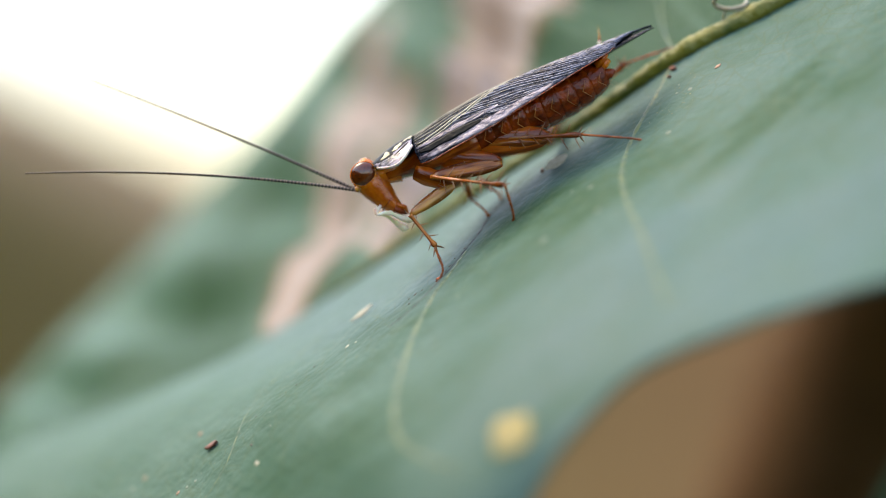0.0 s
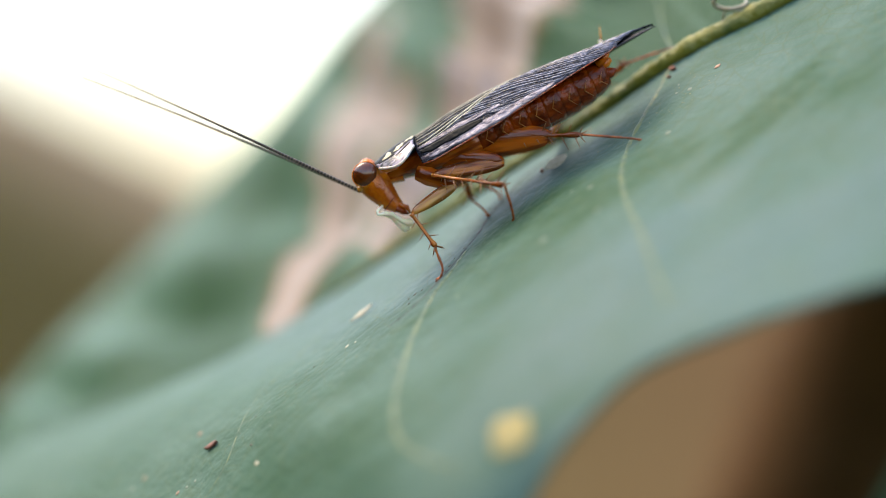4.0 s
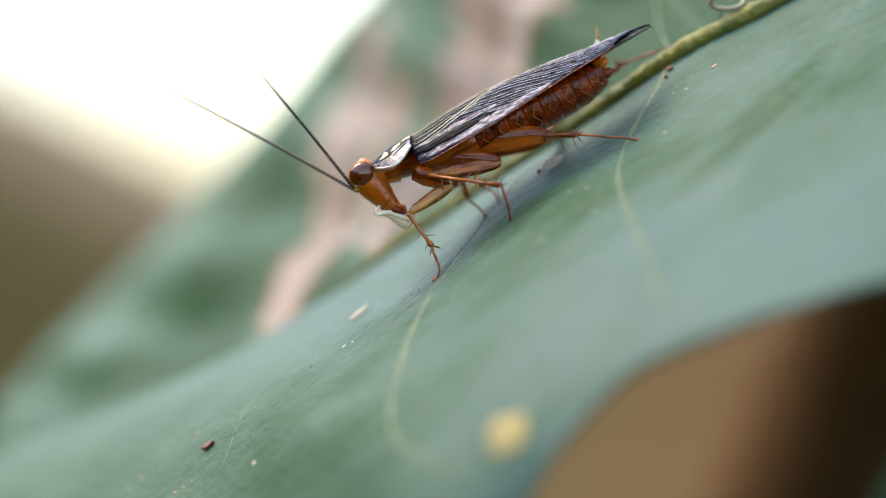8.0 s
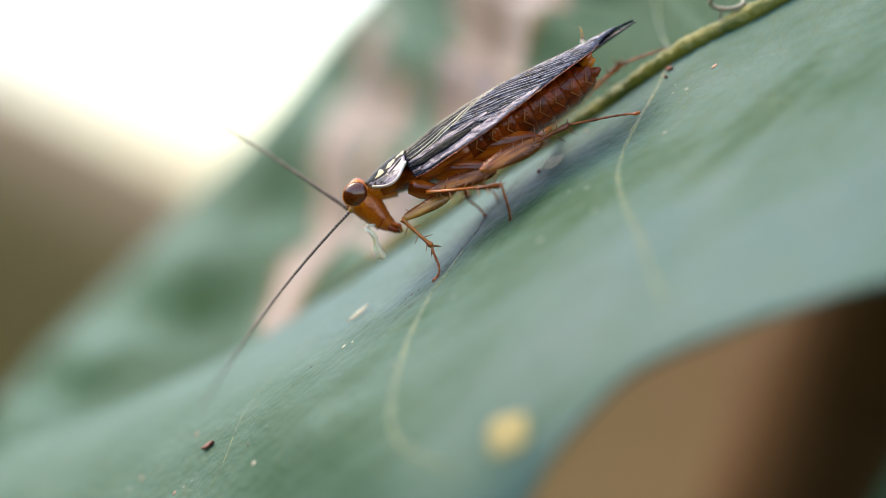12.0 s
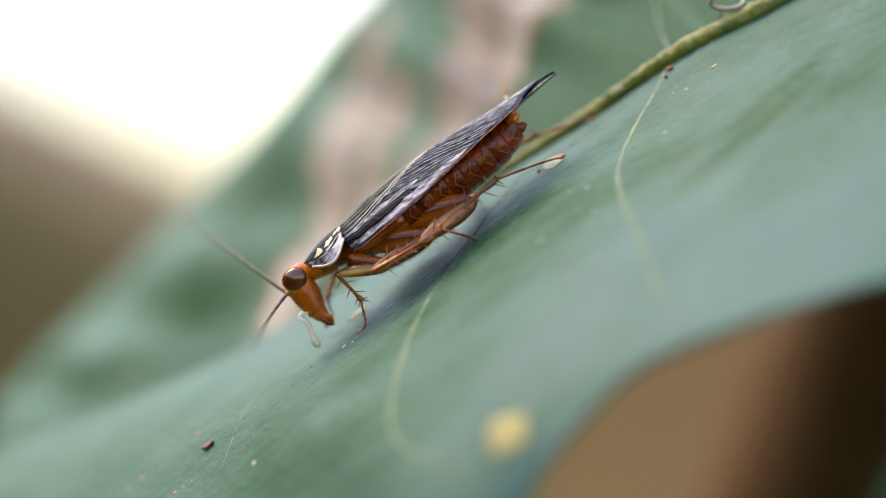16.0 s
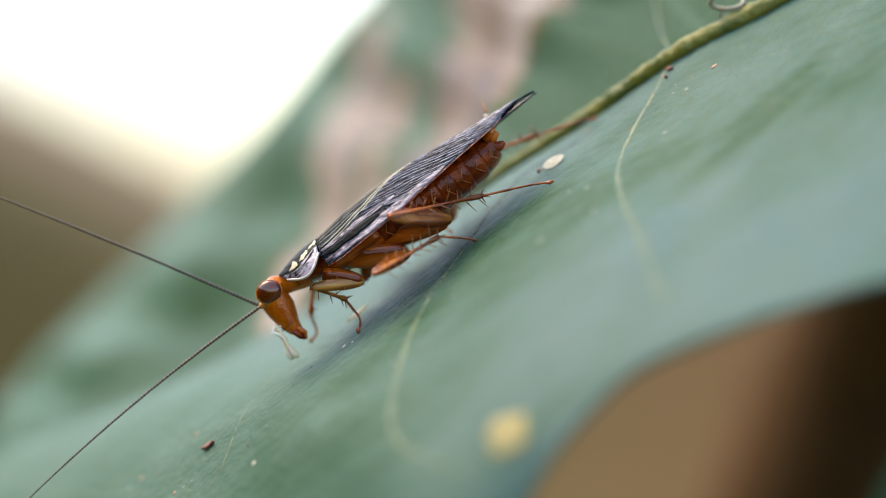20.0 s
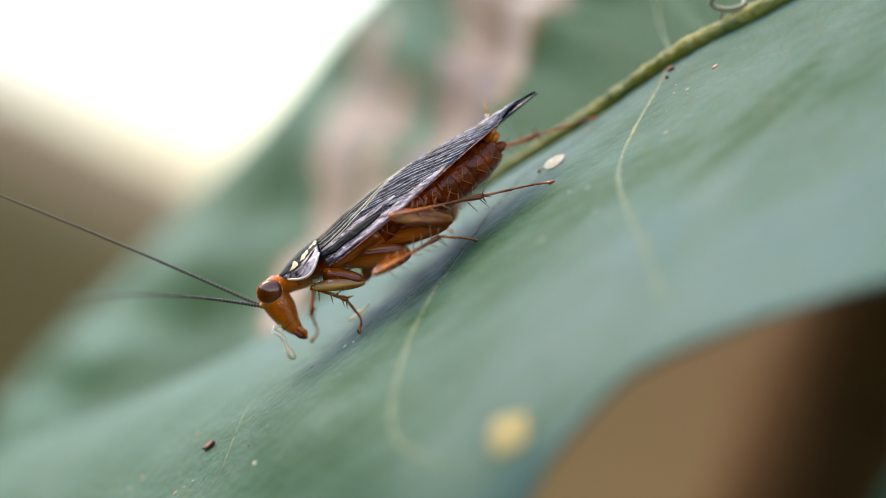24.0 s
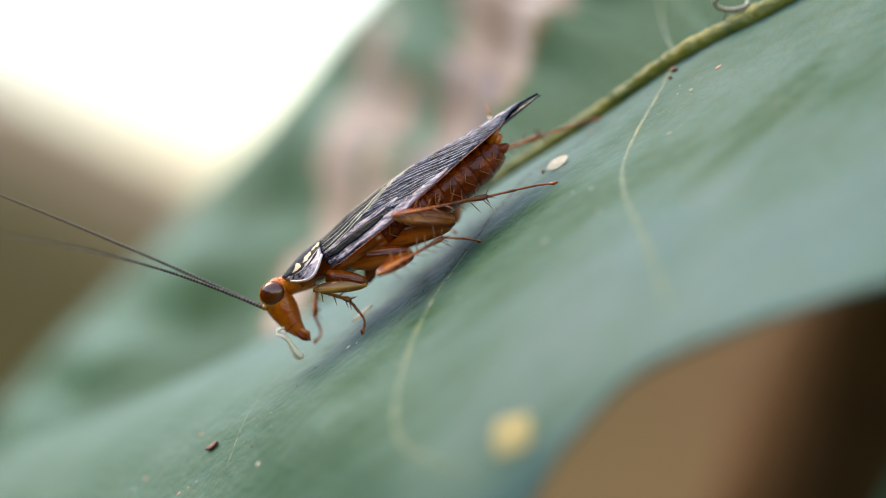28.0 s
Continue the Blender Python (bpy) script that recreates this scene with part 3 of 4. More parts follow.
part("cercus_base", ball(Vector((-5.06, -1.17, 0.92)), (0.1, 0.1, 0.16), 8), PALP, roach, "white swelling at the foot of the cercus")

# wings
WING_TOP = [(-4.6, 0.74, 1.35, -0.55), (-4.0, 0.80, 1.75, -0.62), (-2.5, 1.03, 2.0, -0.52), (-0.9, 1.13, 2.1, -0.43), (0.5, 1.13, 2.1, -0.24), (1.8, 1.06, 2.0, -0.08), (3.07, 0.96, 1.8, 0.08),
            (4.4, 0.83, 1.4, 0.22), (5.6, 0.76, 0.9, 0.34), (6.5, 0.70, 0.5, 0.42), (7.1, 0.64, 0.25, 0.48), (7.45, 0.58, 0.04, 0.53)]


def wing_point(x, v, side, lift=0.0):
    """v runs from the middle of the back (0) to the outer margin (1)."""
    top, w, low = lerp_table(WING_TOP, -x)
    p = Vector((x, side * w * v, low + (top - low) * (1 - abs(v) ** 2.2)))
    out = Vector((0, side * v, 1 - 0.6 * v)).normalized()
    return p + out * lift


def wing_end(x):
    """How far out the wing cover still reaches behind the abdomen: its end is cut back in small notches."""
    return lerp_table([(0, 1.0), (5.1, 1.0), (5.3, 0.93), (5.42, 0.97), (5.6, 0.74), (5.72, 0.80), (5.95, 0.56), (6.05, 0.62), (6.4, 0.34), (6.9, 0.12), (7.5, 0.03)], -x)[0]


def wing(side, v0, v1, lift, n=110, m=12, tip=-7.4, front=4.6, full=False):
    top, low = [], []
    for i in range(n + 1):
        x = front + (tip - front) * i / n
        e = 1.0 if full else wing_end(x)
        top.append([wing_point(x, e * (v0 + (v1 - v0) * j / m), side, lift) for j in range(m + 1)])
        low.append([wing_point(x, e * (v0 + (v1 - v0) * j / m), side, lift - 0.06) for j in range(m + 1)])
    return loft([a + b[::-1] for a, b in zip(top, low)])


def wing_band(side, x0, x1, va, vb, lift, wide=0.042, n=40):
    """A raised strip of the wing cover between two lines, tapering to both ends."""
    rings = []
    for i in range(n + 1):
        f = i / n
        x = x0 + (x1 - x0) * f
        g = math.sin(math.pi * (0.04 + 0.94 * f)) ** 0.45
        mid, half = va + (vb - va) * f, wide * g * (1 + 0.25 * noise.noise(Vector((f * 9, va * 7, side))))
        row = [mid - half + 2 * half * j / 4 for j in range(5)]
        rings.append([wing_point(x, v, side, lift + 0.03) for v in row] + [wing_point(x, v, side, lift - 0.03) for v in row[::-1]])
    return loft(rings)


def furrow(x):
    """The fold of the wing cover, from the shoulder up to the middle of the back."""
    return lerp_table([(-4.5, 0.60), (-3.0, 0.57), (-1.8, 0.49), (-0.8, 0.36), (0.0, 0.22), (0.9, 0.09), (8.0, 0.05)], -x)[0]


for side, lift in ((1, 0.05), (-1, 0.0)):
    w = part("wing", wing(side, -0.12, 1.0, lift), WING, roach, "smoky blue-black wing cover with pale veins")
    part("wing_margin", wing(side, 0.984, 1.0, lift + 0.012, tip=-5.4, m=3), DARK_CHITIN, w, "thin amber wing margin")
    part("pale_band", wing_band(side, 4.55, -2.2, 0.90, 0.94, lift, 0.06), WING_EDGE, w, "lilac glossy band along the margin")
    part("pale_band", wing_band(side, 4.5, 0.4, 0.68, 0.76, lift, 0.04), WING_EDGE, w, "lilac glossy band over the shoulder")
    part("shoulder_stripe", wing_band(side, 4.45, 1.4, 0.79, 0.84, lift + 0.016, wide=0.062), BLACK, w, "black shoulder stripe")
    rnd = random.Random(4 + side)
    for k in range(30):
        x0 = 3.5 - k * 0.34 + rnd.uniform(-0.09, 0.09)
        v0 = furrow(x0) + 0.03
        pts = []
        for i in range(22):
            f = i / 21
            x, v = x0 - 4.4 * f, v0 + (0.97 - v0) * f ** 1.1 + 0.012 * math.sin(f * 9 + k)
            if -7.0 < x and v < wing_end(x) - 0.03 and not (x > 1.2 and v > 0.6):
                pts.append(wing_point(x, v, side, lift + 0.006))
        if len(pts) > 3:
            part("wing_vein", tube(pts, [rnd.uniform(0.016, 0.05) for _ in pts[1:]] + [0.008], 5), WING_VEIN, w)
    for k in range(5):
        pts = [wing_point(4.45 - 0.15 * i, 0.06 + 0.105 * k + 0.01 * math.sin(i * 0.5 + k), side, lift + 0.008) for i in range(45) if 0.06 + 0.105 * k < furrow(4.45 - 0.15 * i) - 0.03]
        part("wing_vein", tube(pts, [rnd.uniform(0.026, 0.04) for _ in pts[1:]] + [0.01], 5), BOLD_VEIN, w, "long olive-cream vein")
    for off, r in ((0.0, 0.045), (0.065, 0.036)):
        pts = [wing_point(4.4 - 0.14 * i, furrow(4.4 - 0.14 * i) + off, side, lift + 0.014) for i in range(40)]
        part("wing_vein", tube(pts, [r * (0.55 + 0.45 * math.sin(math.pi * (i + 1) / 41)) for i in range(40)], 6), FURROW, w, "bold cream vein along the fold of the wing cover")
    for k in range(2):
        pts = [wing_point(-1.2 - 5.0 * i / 30, 0.06 + 0.1 * k, side, lift + 0.006) for i in range(31)]
        pts = [p for p in pts if abs(p.y) / max(0.05, lerp_table(WING_TOP, -p.x)[1]) < wing_end(p.x) - 0.03]
        part("wing_vein", tube(pts, [0.026] * (len(pts) - 1) + [0.01], 5), WING_VEIN, w)

for side in (1, -1):
    part("hind_wing", wing(side, -0.05, 0.92, -0.09, n=50, m=8, tip=-7.45, front=-3.0, full=True), HIND, roach, "dark folded hind wing showing past the wing cover")


# pronotum, a shield with cream spots
def shield(u, v, lift=0.0):
    """u from the front edge (0) to the back edge (1), v across, -1 to 1."""
    half = 1.7 * math.sin(math.pi * (0.14 + 0.62 * u)) ** 0.7
    x = 6.7 - 2.35 * u - 0.3 * v * v * (1 - u) + 0.25 * v * v * u
    z = 0.42 + 0.40 * math.sin(u * 1.9) - (0.4 + 0.2 * u + 0.6 * math.sin(math.pi * u)) * abs(v) ** 2.4
    return Vector((x, half * v, z + lift))


def shield_patch(u0, u1, v0, v1, lift, thick=0.05, n=16, m=24, oval=False):
    top, low = [], []
    for i in range(n + 1):
        f = i / n
        u = u0 + (u1 - u0) * f
        g = max(0.1, min(1.0, f * 1.25) * math.sqrt(max(0.02, 1 - max(0, 2 * f - 1) ** 4))) if oval else 1.0
        mid, hv = (v0 + v1) / 2 + (0.25 * (v1 - v0) * (1 - f) if oval else 0), (v1 - v0) / 2 * g * (1 + (1.1 * noise.noise(Vector((f * 3, u0 * 9, v0 * 5))) if oval else 0))
        row = [mid - hv + 2 * hv * j / m for j in range(m + 1)]
        top.append([shield(u, v, lift) for v in row])
        low.append([shield(u, v, lift - thick) for v in row])
    return loft([a + b[::-1] for a, b in zip(top, low)])


pronotum = part("pronotum", shield_patch(0, 1, -1, 1, 0.05), BLACK, roach, "black shield marked with cream spots")
for side in (1, -1):
    for u0, u1, v0, v1 in ((0.78, 1.0, 0.36, 0.62), (0.50, 0.76, 0.46, 0.70), (0.20, 0.44, 0.50, 0.72), (0.06, 0.98, 0.06, 0.12)):
        part("pale_spot", shield_patch(u0, u1, *sorted((side * v0, side * v1)), 0.06, n=8, m=6, oval=True), CREAM, pronotum)
    part("pronotum_rim", shield_patch(0.0, 1.0, *sorted((side * 0.72, side * 1.0)), 0.06, m=6), SILVER, pronotum, "silvery glassy rim of the shield")
    part("dark_mark", shield_patch(0.5, 0.92, *sorted((side * 0.74, side * 0.82)), 0.075, n=8, m=6, oval=True), BLACK, pronotum)
    part("dark_mark", shield_patch(0.1, 0.5, *sorted((side * 0.70, side * 0.76)), 0.075, n=8, m=6, oval=True), BLACK, pronotum)
    part("pronotum_rim", tube([shield(i / 16, side * 1.0, 0.03) for i in range(17)], 0.065, 8), CLEAR, pronotum)

# head; its joint is at the neck
NECK = Vector((7.3, 0, 0.2))
HEAD = [(0.68, 7.1, 0.10, 0.10), (0.60, 7.2, 0.36, 0.40), (0.38, 7.32, 0.58, 0.60), (0.05, 7.40, 0.68, 0.70), (-0.35, 7.42, 0.68, 0.66), (-0.8, 7.40, 0.66, 0.58),
        (-1.2, 7.41, 0.56, 0.5), (-1.6, 7.42, 0.44, 0.42), (-1.95, 7.36, 0.32, 0.33), (-2.25, 7.27, 0.17, 0.2), (-2.36, 7.24, 0.05, 0.05)]
rings = []
for z, x, hx, hy in HEAD:
    rings.append([Vector((x + hx * math.cos(a), hy * math.sin(a), z)) - NECK for a in (2 * math.pi * k / 20 for k in range(20))])
head = part("head", loft(rings), ORANGE, roach, "orange tapering head")
head.location = NECK * MM
neck = part("neck", tube([(5.6, 0, -0.1), (6.4, 0, -0.05), (7.1, 0, 0.1)], [0.7, 0.5, 0.45], 12), ORANGE, roach)

for side in (1, -1):
    part("eye", ball(Vector((7.42, side * 0.50, 0.12)) - NECK, (0.61, 0.34, 0.53)), EYE, head, "glossy dark brown compound eye")
    ring = [Vector((7.42 + 0.585 * math.cos(a), side * 0.58, 0.12 + 0.51 * math.sin(a))) - NECK for a in (2 * math.pi * k / 28 for k in range(29))]
    part("eye_rim", tube(ring, 0.036, 7), ORANGE, head, "thin orange ring round the eye")
    part("mandible", tube([Vector(p) - NECK for p in ((7.42, side * 0.2, -1.95), (7.3, side * 0.2, -2.3), (7.22, side * 0.08, -2.5))], [0.17, 0.14, 0.04], 8), DARK_CHITIN, head, "dark brown jaw")
    part("antenna_socket", ball(Vector((7.98, side * 0.30, -0.22)) - NECK, (0.22, 0.17, 0.16)), STRAW, head)
    part("mouthpart", tube([Vector(p) - NECK for p in ((7.25, side * 0.25, -1.9), (7.05, side * 0.22, -2.25), (7.15, side * 0.15, -2.55))], [0.12, 0.1, 0.03], 8), ORANGE, head)

seam = [Vector((7.44 + 0.455 * math.cos(a), 0.425 * math.sin(a), -1.58 - 0.08 * math.cos(a))) - NECK for a in (2 * math.pi * k / 24 for k in range(25))]
part("face_seam", tube(seam, 0.022, 6), DARK_CHITIN, head, "dark seam between face and upper lip")

# feeding palps, each of three pale pieces in one shape
palps = []
for side in (1, -1):
    pts = [Vector((0, 0, 0)), Vector((0.3, side * 0.1, 0.12)), Vector((0.42, side * 0.15, 0.02)), Vector((0.26, side * 0.2, -0.25)), Vector((0.2, side * 0.22, -0.5)), Vector((0.24, side * 0.22, -0.62)),
           Vector((0.3, side * 0.22, -1.05)), Vector((0.28, side * 0.2, -1.35)), Vector((0.25, side * 0.2, -1.5))]
    p = part("palp", tube([q * 1.05 for q in pts], [0.06, 0.068, 0.075, 0.09, 0.115, 0.08, 0.135, 0.175, 0.05], 10, flat=0.7), PALP, roach, "whitish feeding palp")
    palps.append((p, Vector((7.8, side * 0.28, -1.45))))

# antennae, in rigid pieces
PIECES = 14
REACH_NEAR, REACH_FAR = 14.8, 13.9
antennae = []
for side, total in ((1, REACH_NEAR), (-1, REACH_FAR)):
    feeler = tagged(new("antenna"), "long thin dark antenna")
    feeler.parent = roach
    row = []
    step = total / PIECES
    for k in range(PIECES):
        r0, r1 = 0.094 * (1 - 0.64 * k / PIECES), 0.094 * (1 - 0.64 * (k + 1) / PIECES)
        pts, rad = [], []
        for i in range(17):
            f = i / 16
            pts.append((step * 1.04 * f, 0, 0))
            rad.append((r0 + (r1 - r0) * f) * (1.0 if i % 2 else 0.68))
        row.append(part("antenna_segment", tube(pts, rad, 7), FEELER, feeler))
    antennae.append((side, step, row))

# legs: hip joint, length of thigh and shin, base of the coxa, all for the left side
LEGS = {"fore": ((5.0, 0.9, -0.7), (3.7, 1.35, -1.95), 2.35, 1.8, 0.31),
        "middle": ((3.7, 0.9, -0.7), (1.35, 1.5, -2.0), 3.2, 3.65, 0.40),
        "hind": ((2.0, 0.9, -0.7), (-1.05, 1.5, -1.9), 3.3, 4.75, 0.48)}
POLES = {"fore": (1.0, 0.0, 0.6), "middle": (1.0, 0.3, 0.1), "hind": (0.3, 0.6, 0.6)}


def limb(length, radii, flat=1.0, bend=0.0, n=10):
    pts = [(length * i / n, bend * math.sin(math.pi * (i / n) ** 1.6), 0) for i in range(n + 1)]
    return tube(pts, [lerp_table(radii, i / n)[0] for i in range(n + 1)], 10, flat=flat)


def spines(owner, length, count, size, rnd, mat):
    """Stiff spines along both edges, slanting towards the foot."""
    for k in range(count):
        f = 0.14 + 0.84 * (k + 0.4 * rnd.random()) / count
        lean = (1 if k % 2 else -1) * rnd.uniform(0.8, 1.0)
        out = Vector((rnd.uniform(0.35, 0.7), lean, rnd.uniform(-0.3, 0.6))).normalized()
        base = Vector((length * f, 0, 0))
        long = size * rnd.uniform(0.7, 1.15)
        part("spine", tube([base, base + out * long * 0.6, base + out * long], [0.034, 0.024, 0.006], 5), mat, owner)


legs = []
for kind, (base, hip, thigh, shin, wide) in LEGS.items():
    for side in (1, -1):
        rnd = random.Random(len(legs))
        hipv, basev = Vector((hip[0], hip[1] * side, hip[2])), Vector((base[0], base[1] * side, base[2]))
        run = hipv - basev
        coxa = part("coxa", limb(run.length, [(0, wide * 1.1), (0.3, wide * 1.45), (0.75, wide * 1.2), (0.93, wide * 0.85), (1, wide * 0.35)], flat=0.6), CHITIN, roach)
        coxa.matrix_basis = Matrix.Translation(basev * MM) @ run.to_track_quat("X", "Z").to_matrix().to_4x4()
        light = STRAW if kind == "fore" else LEG
        femur = part("femur", limb(thigh, [(0, wide * 0.24), (0.12, wide * 0.42), (0.35, wide * 0.5), (0.7, wide * 0.4), (0.95, wide * 0.24), (1, wide * 0.12)], flat=2.0), light, roach)
        tibia = part("tibia", limb(shin, [(0, 0.12), (0.1, 0.085), (0.5, 0.072), (0.8, 0.085), (0.94, 0.15), (1, 0.08)], n=20), LEG, roach)
        tarsus = part("tarsus", limb(1.0, [(0, 0.06), (0.2, 0.05), (0.38, 0.065), (0.42, 0.045), (0.54, 0.06), (0.58, 0.042), (0.68, 0.06), (0.72, 0.042), (0.8, 0.06), (0.84, 0.04), (0.91, 0.06), (0.95, 0.095), (0.985, 0.08), (1, 0.02)], n=40, bend=side * (0.32 if kind == "fore" else 0.06)), TARSUS, roach)
        spines(tibia, shin, 13 if kind != "fore" else 5, 0.68 if kind != "fore" else 0.5, rnd, SPINE)
        edge = [(thigh * q, -side * 1.94 * wide * lerp_table([(0, 0.2), (0.12, 0.42), (0.35, 0.5), (0.7, 0.4), (0.95, 0.24), (1, 0.1)], q)[0], 0) for q in (0.05, 0.2, 0.35, 0.5, 0.65, 0.8, 0.93)]
        part("keel", tube(edge, [0.015, 0.03, 0.035, 0.035, 0.035, 0.03, 0.015], 6), DARK_CHITIN, femur, "dark upper edge of the thigh")
        spines(femur, thigh, 6, 0.42, rnd, SPINE)
        for k in range(4):
            out = Vector((rnd.uniform(0.5, 0.9), math.cos(1.57 * k + 0.6), math.sin(1.57 * k + 0.6))).normalized() * rnd.uniform(0.4, 0.6)
            base = Vector((shin * 0.97, 0, 0))
            part("spine", tube([base, base + out * 0.6, base + out], [0.04, 0.028, 0.006], 5), SPINE, tibia)
        legs.append((kind, side, hipv, thigh, shin, femur, tibia, tarsus))

# ---- small things on the leaf ----
def scrap(name, s, t, length, width, turn, mat, label, lift=0.08, thick=0.08, roll=0, curl=1.0):
    """A small curled flake that lies on the near half."""
    p, n = on_near(s, t, lift)
    along = (near_blade(s + 0.03, t) - near_blade(s - 0.03, t)).normalized()
    along = Matrix.Rotation(radians(turn), 3, n) @ along
    n = Matrix.Rotation(radians(roll), 3, along) @ n
    across = n.cross(along)
    rings = []
    for i in range(9):
        f = i / 8
        w = width * math.sin(math.pi * (0.06 + 0.88 * f)) ** 1.1 * (1 + 0.35 * noise.noise(Vector((f * 4, s, t))))
        c = along * (length * (f - 0.5)) + n * (0.05 * curl * length * (2 * f - 1) ** 2)
        rings.append([c + across * (w * math.cos(a)) + n * (thick * math.sin(a) + 0.2 * curl * width * math.cos(a) ** 2) for a in (2 * math.pi * k / 10 for k in range(10))])
    ob = part(name, loft(rings), mat)
    ob.location = p * MM
    many = {"speck": "specks on the leaf", "crumb": "crumbs on the leaf", "stain": "pits along the crest", "flake": "flakes on the leaf"}
    return tagged(ob, label, {"stain": "stain", "yellow_spot": "spot"}.get(name, "debris"), many.get(name, ""))


FACE = -35
scrap("flake", 3.733, 0.221, 1.15, 0.30, 16, FLAKE, "pale dry flake lying on the leaf", 0.14, 0.04, FACE)
scrap("flake", 5.69, 0.232, 1.25, 0.125, 8, FLAKE, "thin whitish dry flake lying on the leaf", 0.16, 0.05, FACE)
scrap("chip", 7.439, 0.272, 0.8, 0.17, -34, CHIP, "reddish-brown chip of plant matter on the leaf")
for s_, t_, r_ in ((2.28, 0.30, 0.15), (2.4, 0.276, 0.09), (2.72, 0.412, 0.15), (3.88, 0.408, 0.12), (3.72, 0.444, 0.16), (4.36, 0.508, 0.2), (5.2, 0.432, 0.13), (6.08, 0.45, 0.16), (6.92, 0.312, 0.06),
                   (6.34, 0.36, 0.08), (8.08, 0.22, 0.15), (7.92, 0.284, 0.1), (7.84, 0.288, 0.1), (3.8, 0.544, 0.15), (2.32, 0.24, 0.07), (7.05, 0.335, 0.07)):
    scrap("speck", s_, t_, r_ * 1.9, r_ * 0.8, 37 * s_, DUST, "small pale speck of dust on the leaf", 0.0, 0.014, 0, 0.1)
for s_, t_, r_ in ((7.48, 0.36, 0.15), (6.04, 0.292, 0.13), (5.98, 0.30, 0.07)):
    scrap("speck", s_, t_, r_ * 1.9, r_ * 0.8, 37 * s_, FLAKE, "small bright white speck on the leaf", 0.0, 0.025, 0, 0.1)
for s_, t_, r_ in ((2.2, 0.108, 0.24), (2.3, 0.15, 0.11), (3.87, 0.2, 0.15)):
    scrap("crumb", s_, t_, r_ * 1.8, r_ * 0.5, 61 * s_, CHIP, "tiny brown crumb on the leaf", 0.04, 0.09)
for s_, t_, r_ in ((7.0, 0.296, 0.06), (6.56, 0.296, 0.05), (6.32, 0.28, 0.06), (7.3, 0.33, 0.13)):
    scrap("crumb", s_, t_, r_ * 1.8, r_ * 0.5, 61 * s_, STAIN, "tiny dark crumb on the leaf", 0.0, 0.03)
for s_, t_, r_ in ((4.82, 0.284, 0.12), (5.0, 0.302, 0.14), (5.06, 0.31, 0.1), (5.16, 0.318, 0.08), (5.36, 0.30, 0.14), (5.42, 0.298, 0.1), (5.46, 0.315, 0.12), (5.3, 0.306, 0.08), (4.66, 0.27, 0.1), (4.42, 0.196, 0.12), (4.93, 0.29, 0.07)):
    scrap("stain", s_, t_, r_ * 1.3, r_ * 0.5, 610 * s_, STAIN, "small dark pit worn into the crest of the leaf", 0.0, 0.025, 0, 0.2)
for s_, t_, r_ in ((7.32, 0.232, 0.17), (7.96, 0.22, 0.16), (8.0, 0.28, 0.15), (1.92, 0.264, 0.2), (3.2, 0.10, 0.14)):
    scrap("crumb", s_, t_, r_ * 1.7, r_ * 0.6, 30, TAN, "tiny pinkish crumb on the leaf", 0.0, 0.03, 0, 0.3)
husk_at = Vector((12.85, 2.6, 11.2))
husk = new("husk")
husk.location = husk_at * MM
tagged(husk, "curled pale insect husk clinging beside the midrib", "husk")
part("shell", tube([(0.75 * math.cos(a), 0.2 * math.sin(2 * a), 0.34 * math.sin(a)) for a in (math.pi * (0.1 - 0.11 * i) for i in range(17))], [0.03] + [0.11] * 15 + [0.04], 8), HUSK, husk)
part("foot", tube([(-0.2, 0.2, -0.3), (-0.3, 0.3, -0.8)], [0.05, 0.05], 6), HUSK, husk)
rnd = random.Random(12)
grit = bmesh.new()
for k in range(420):
    s_, t_ = rnd.uniform(2.0, 8.6), rnd.gauss(0.30, 0.04 if k % 2 else 0.09)
    p, n = on_near(s_, max(0.1, t_), 0.005)
    r_ = rnd.uniform(0.012, 0.03) if rnd.random() < 0.9 else rnd.uniform(0.03, 0.045)
    side_a = n.orthogonal().normalized()
    side_b = n.cross(side_a)
    rings = [[p + (side_a * math.cos(a) + side_b * math.sin(a)) * (r_ * w) + n * (r_ * h) for a in (2 * math.pi * j / 6 for j in range(6))] for w, h in ((1.0, -0.1), (0.9, 0.15), (0.3, 0.25))]
    loft(rings, grit)
tagged(part("leaf_grit", grit, GRIT), "scattered yellowish grit along the crest of the leaf", "grit", kind="stuff")
scrap("yellow_spot", 5.86, 0.846, 2.1, 0.95, -14, YELLOW, "blurred yellow blotch on the leaf", 0.0, 0.03, 0, 0.0)


# ---- movement ----
def frame_of(x_axis, up):
    """A turn whose x runs along x_axis."""
    x = Vector(x_axis).normalized()
    y = Vector(up).cross(x)
    y = y.normalized() if y.length > 1e-4 else x.orthogonal().normalized()
    return Matrix((x, y, x.cross(y))).transposed().to_4x4()


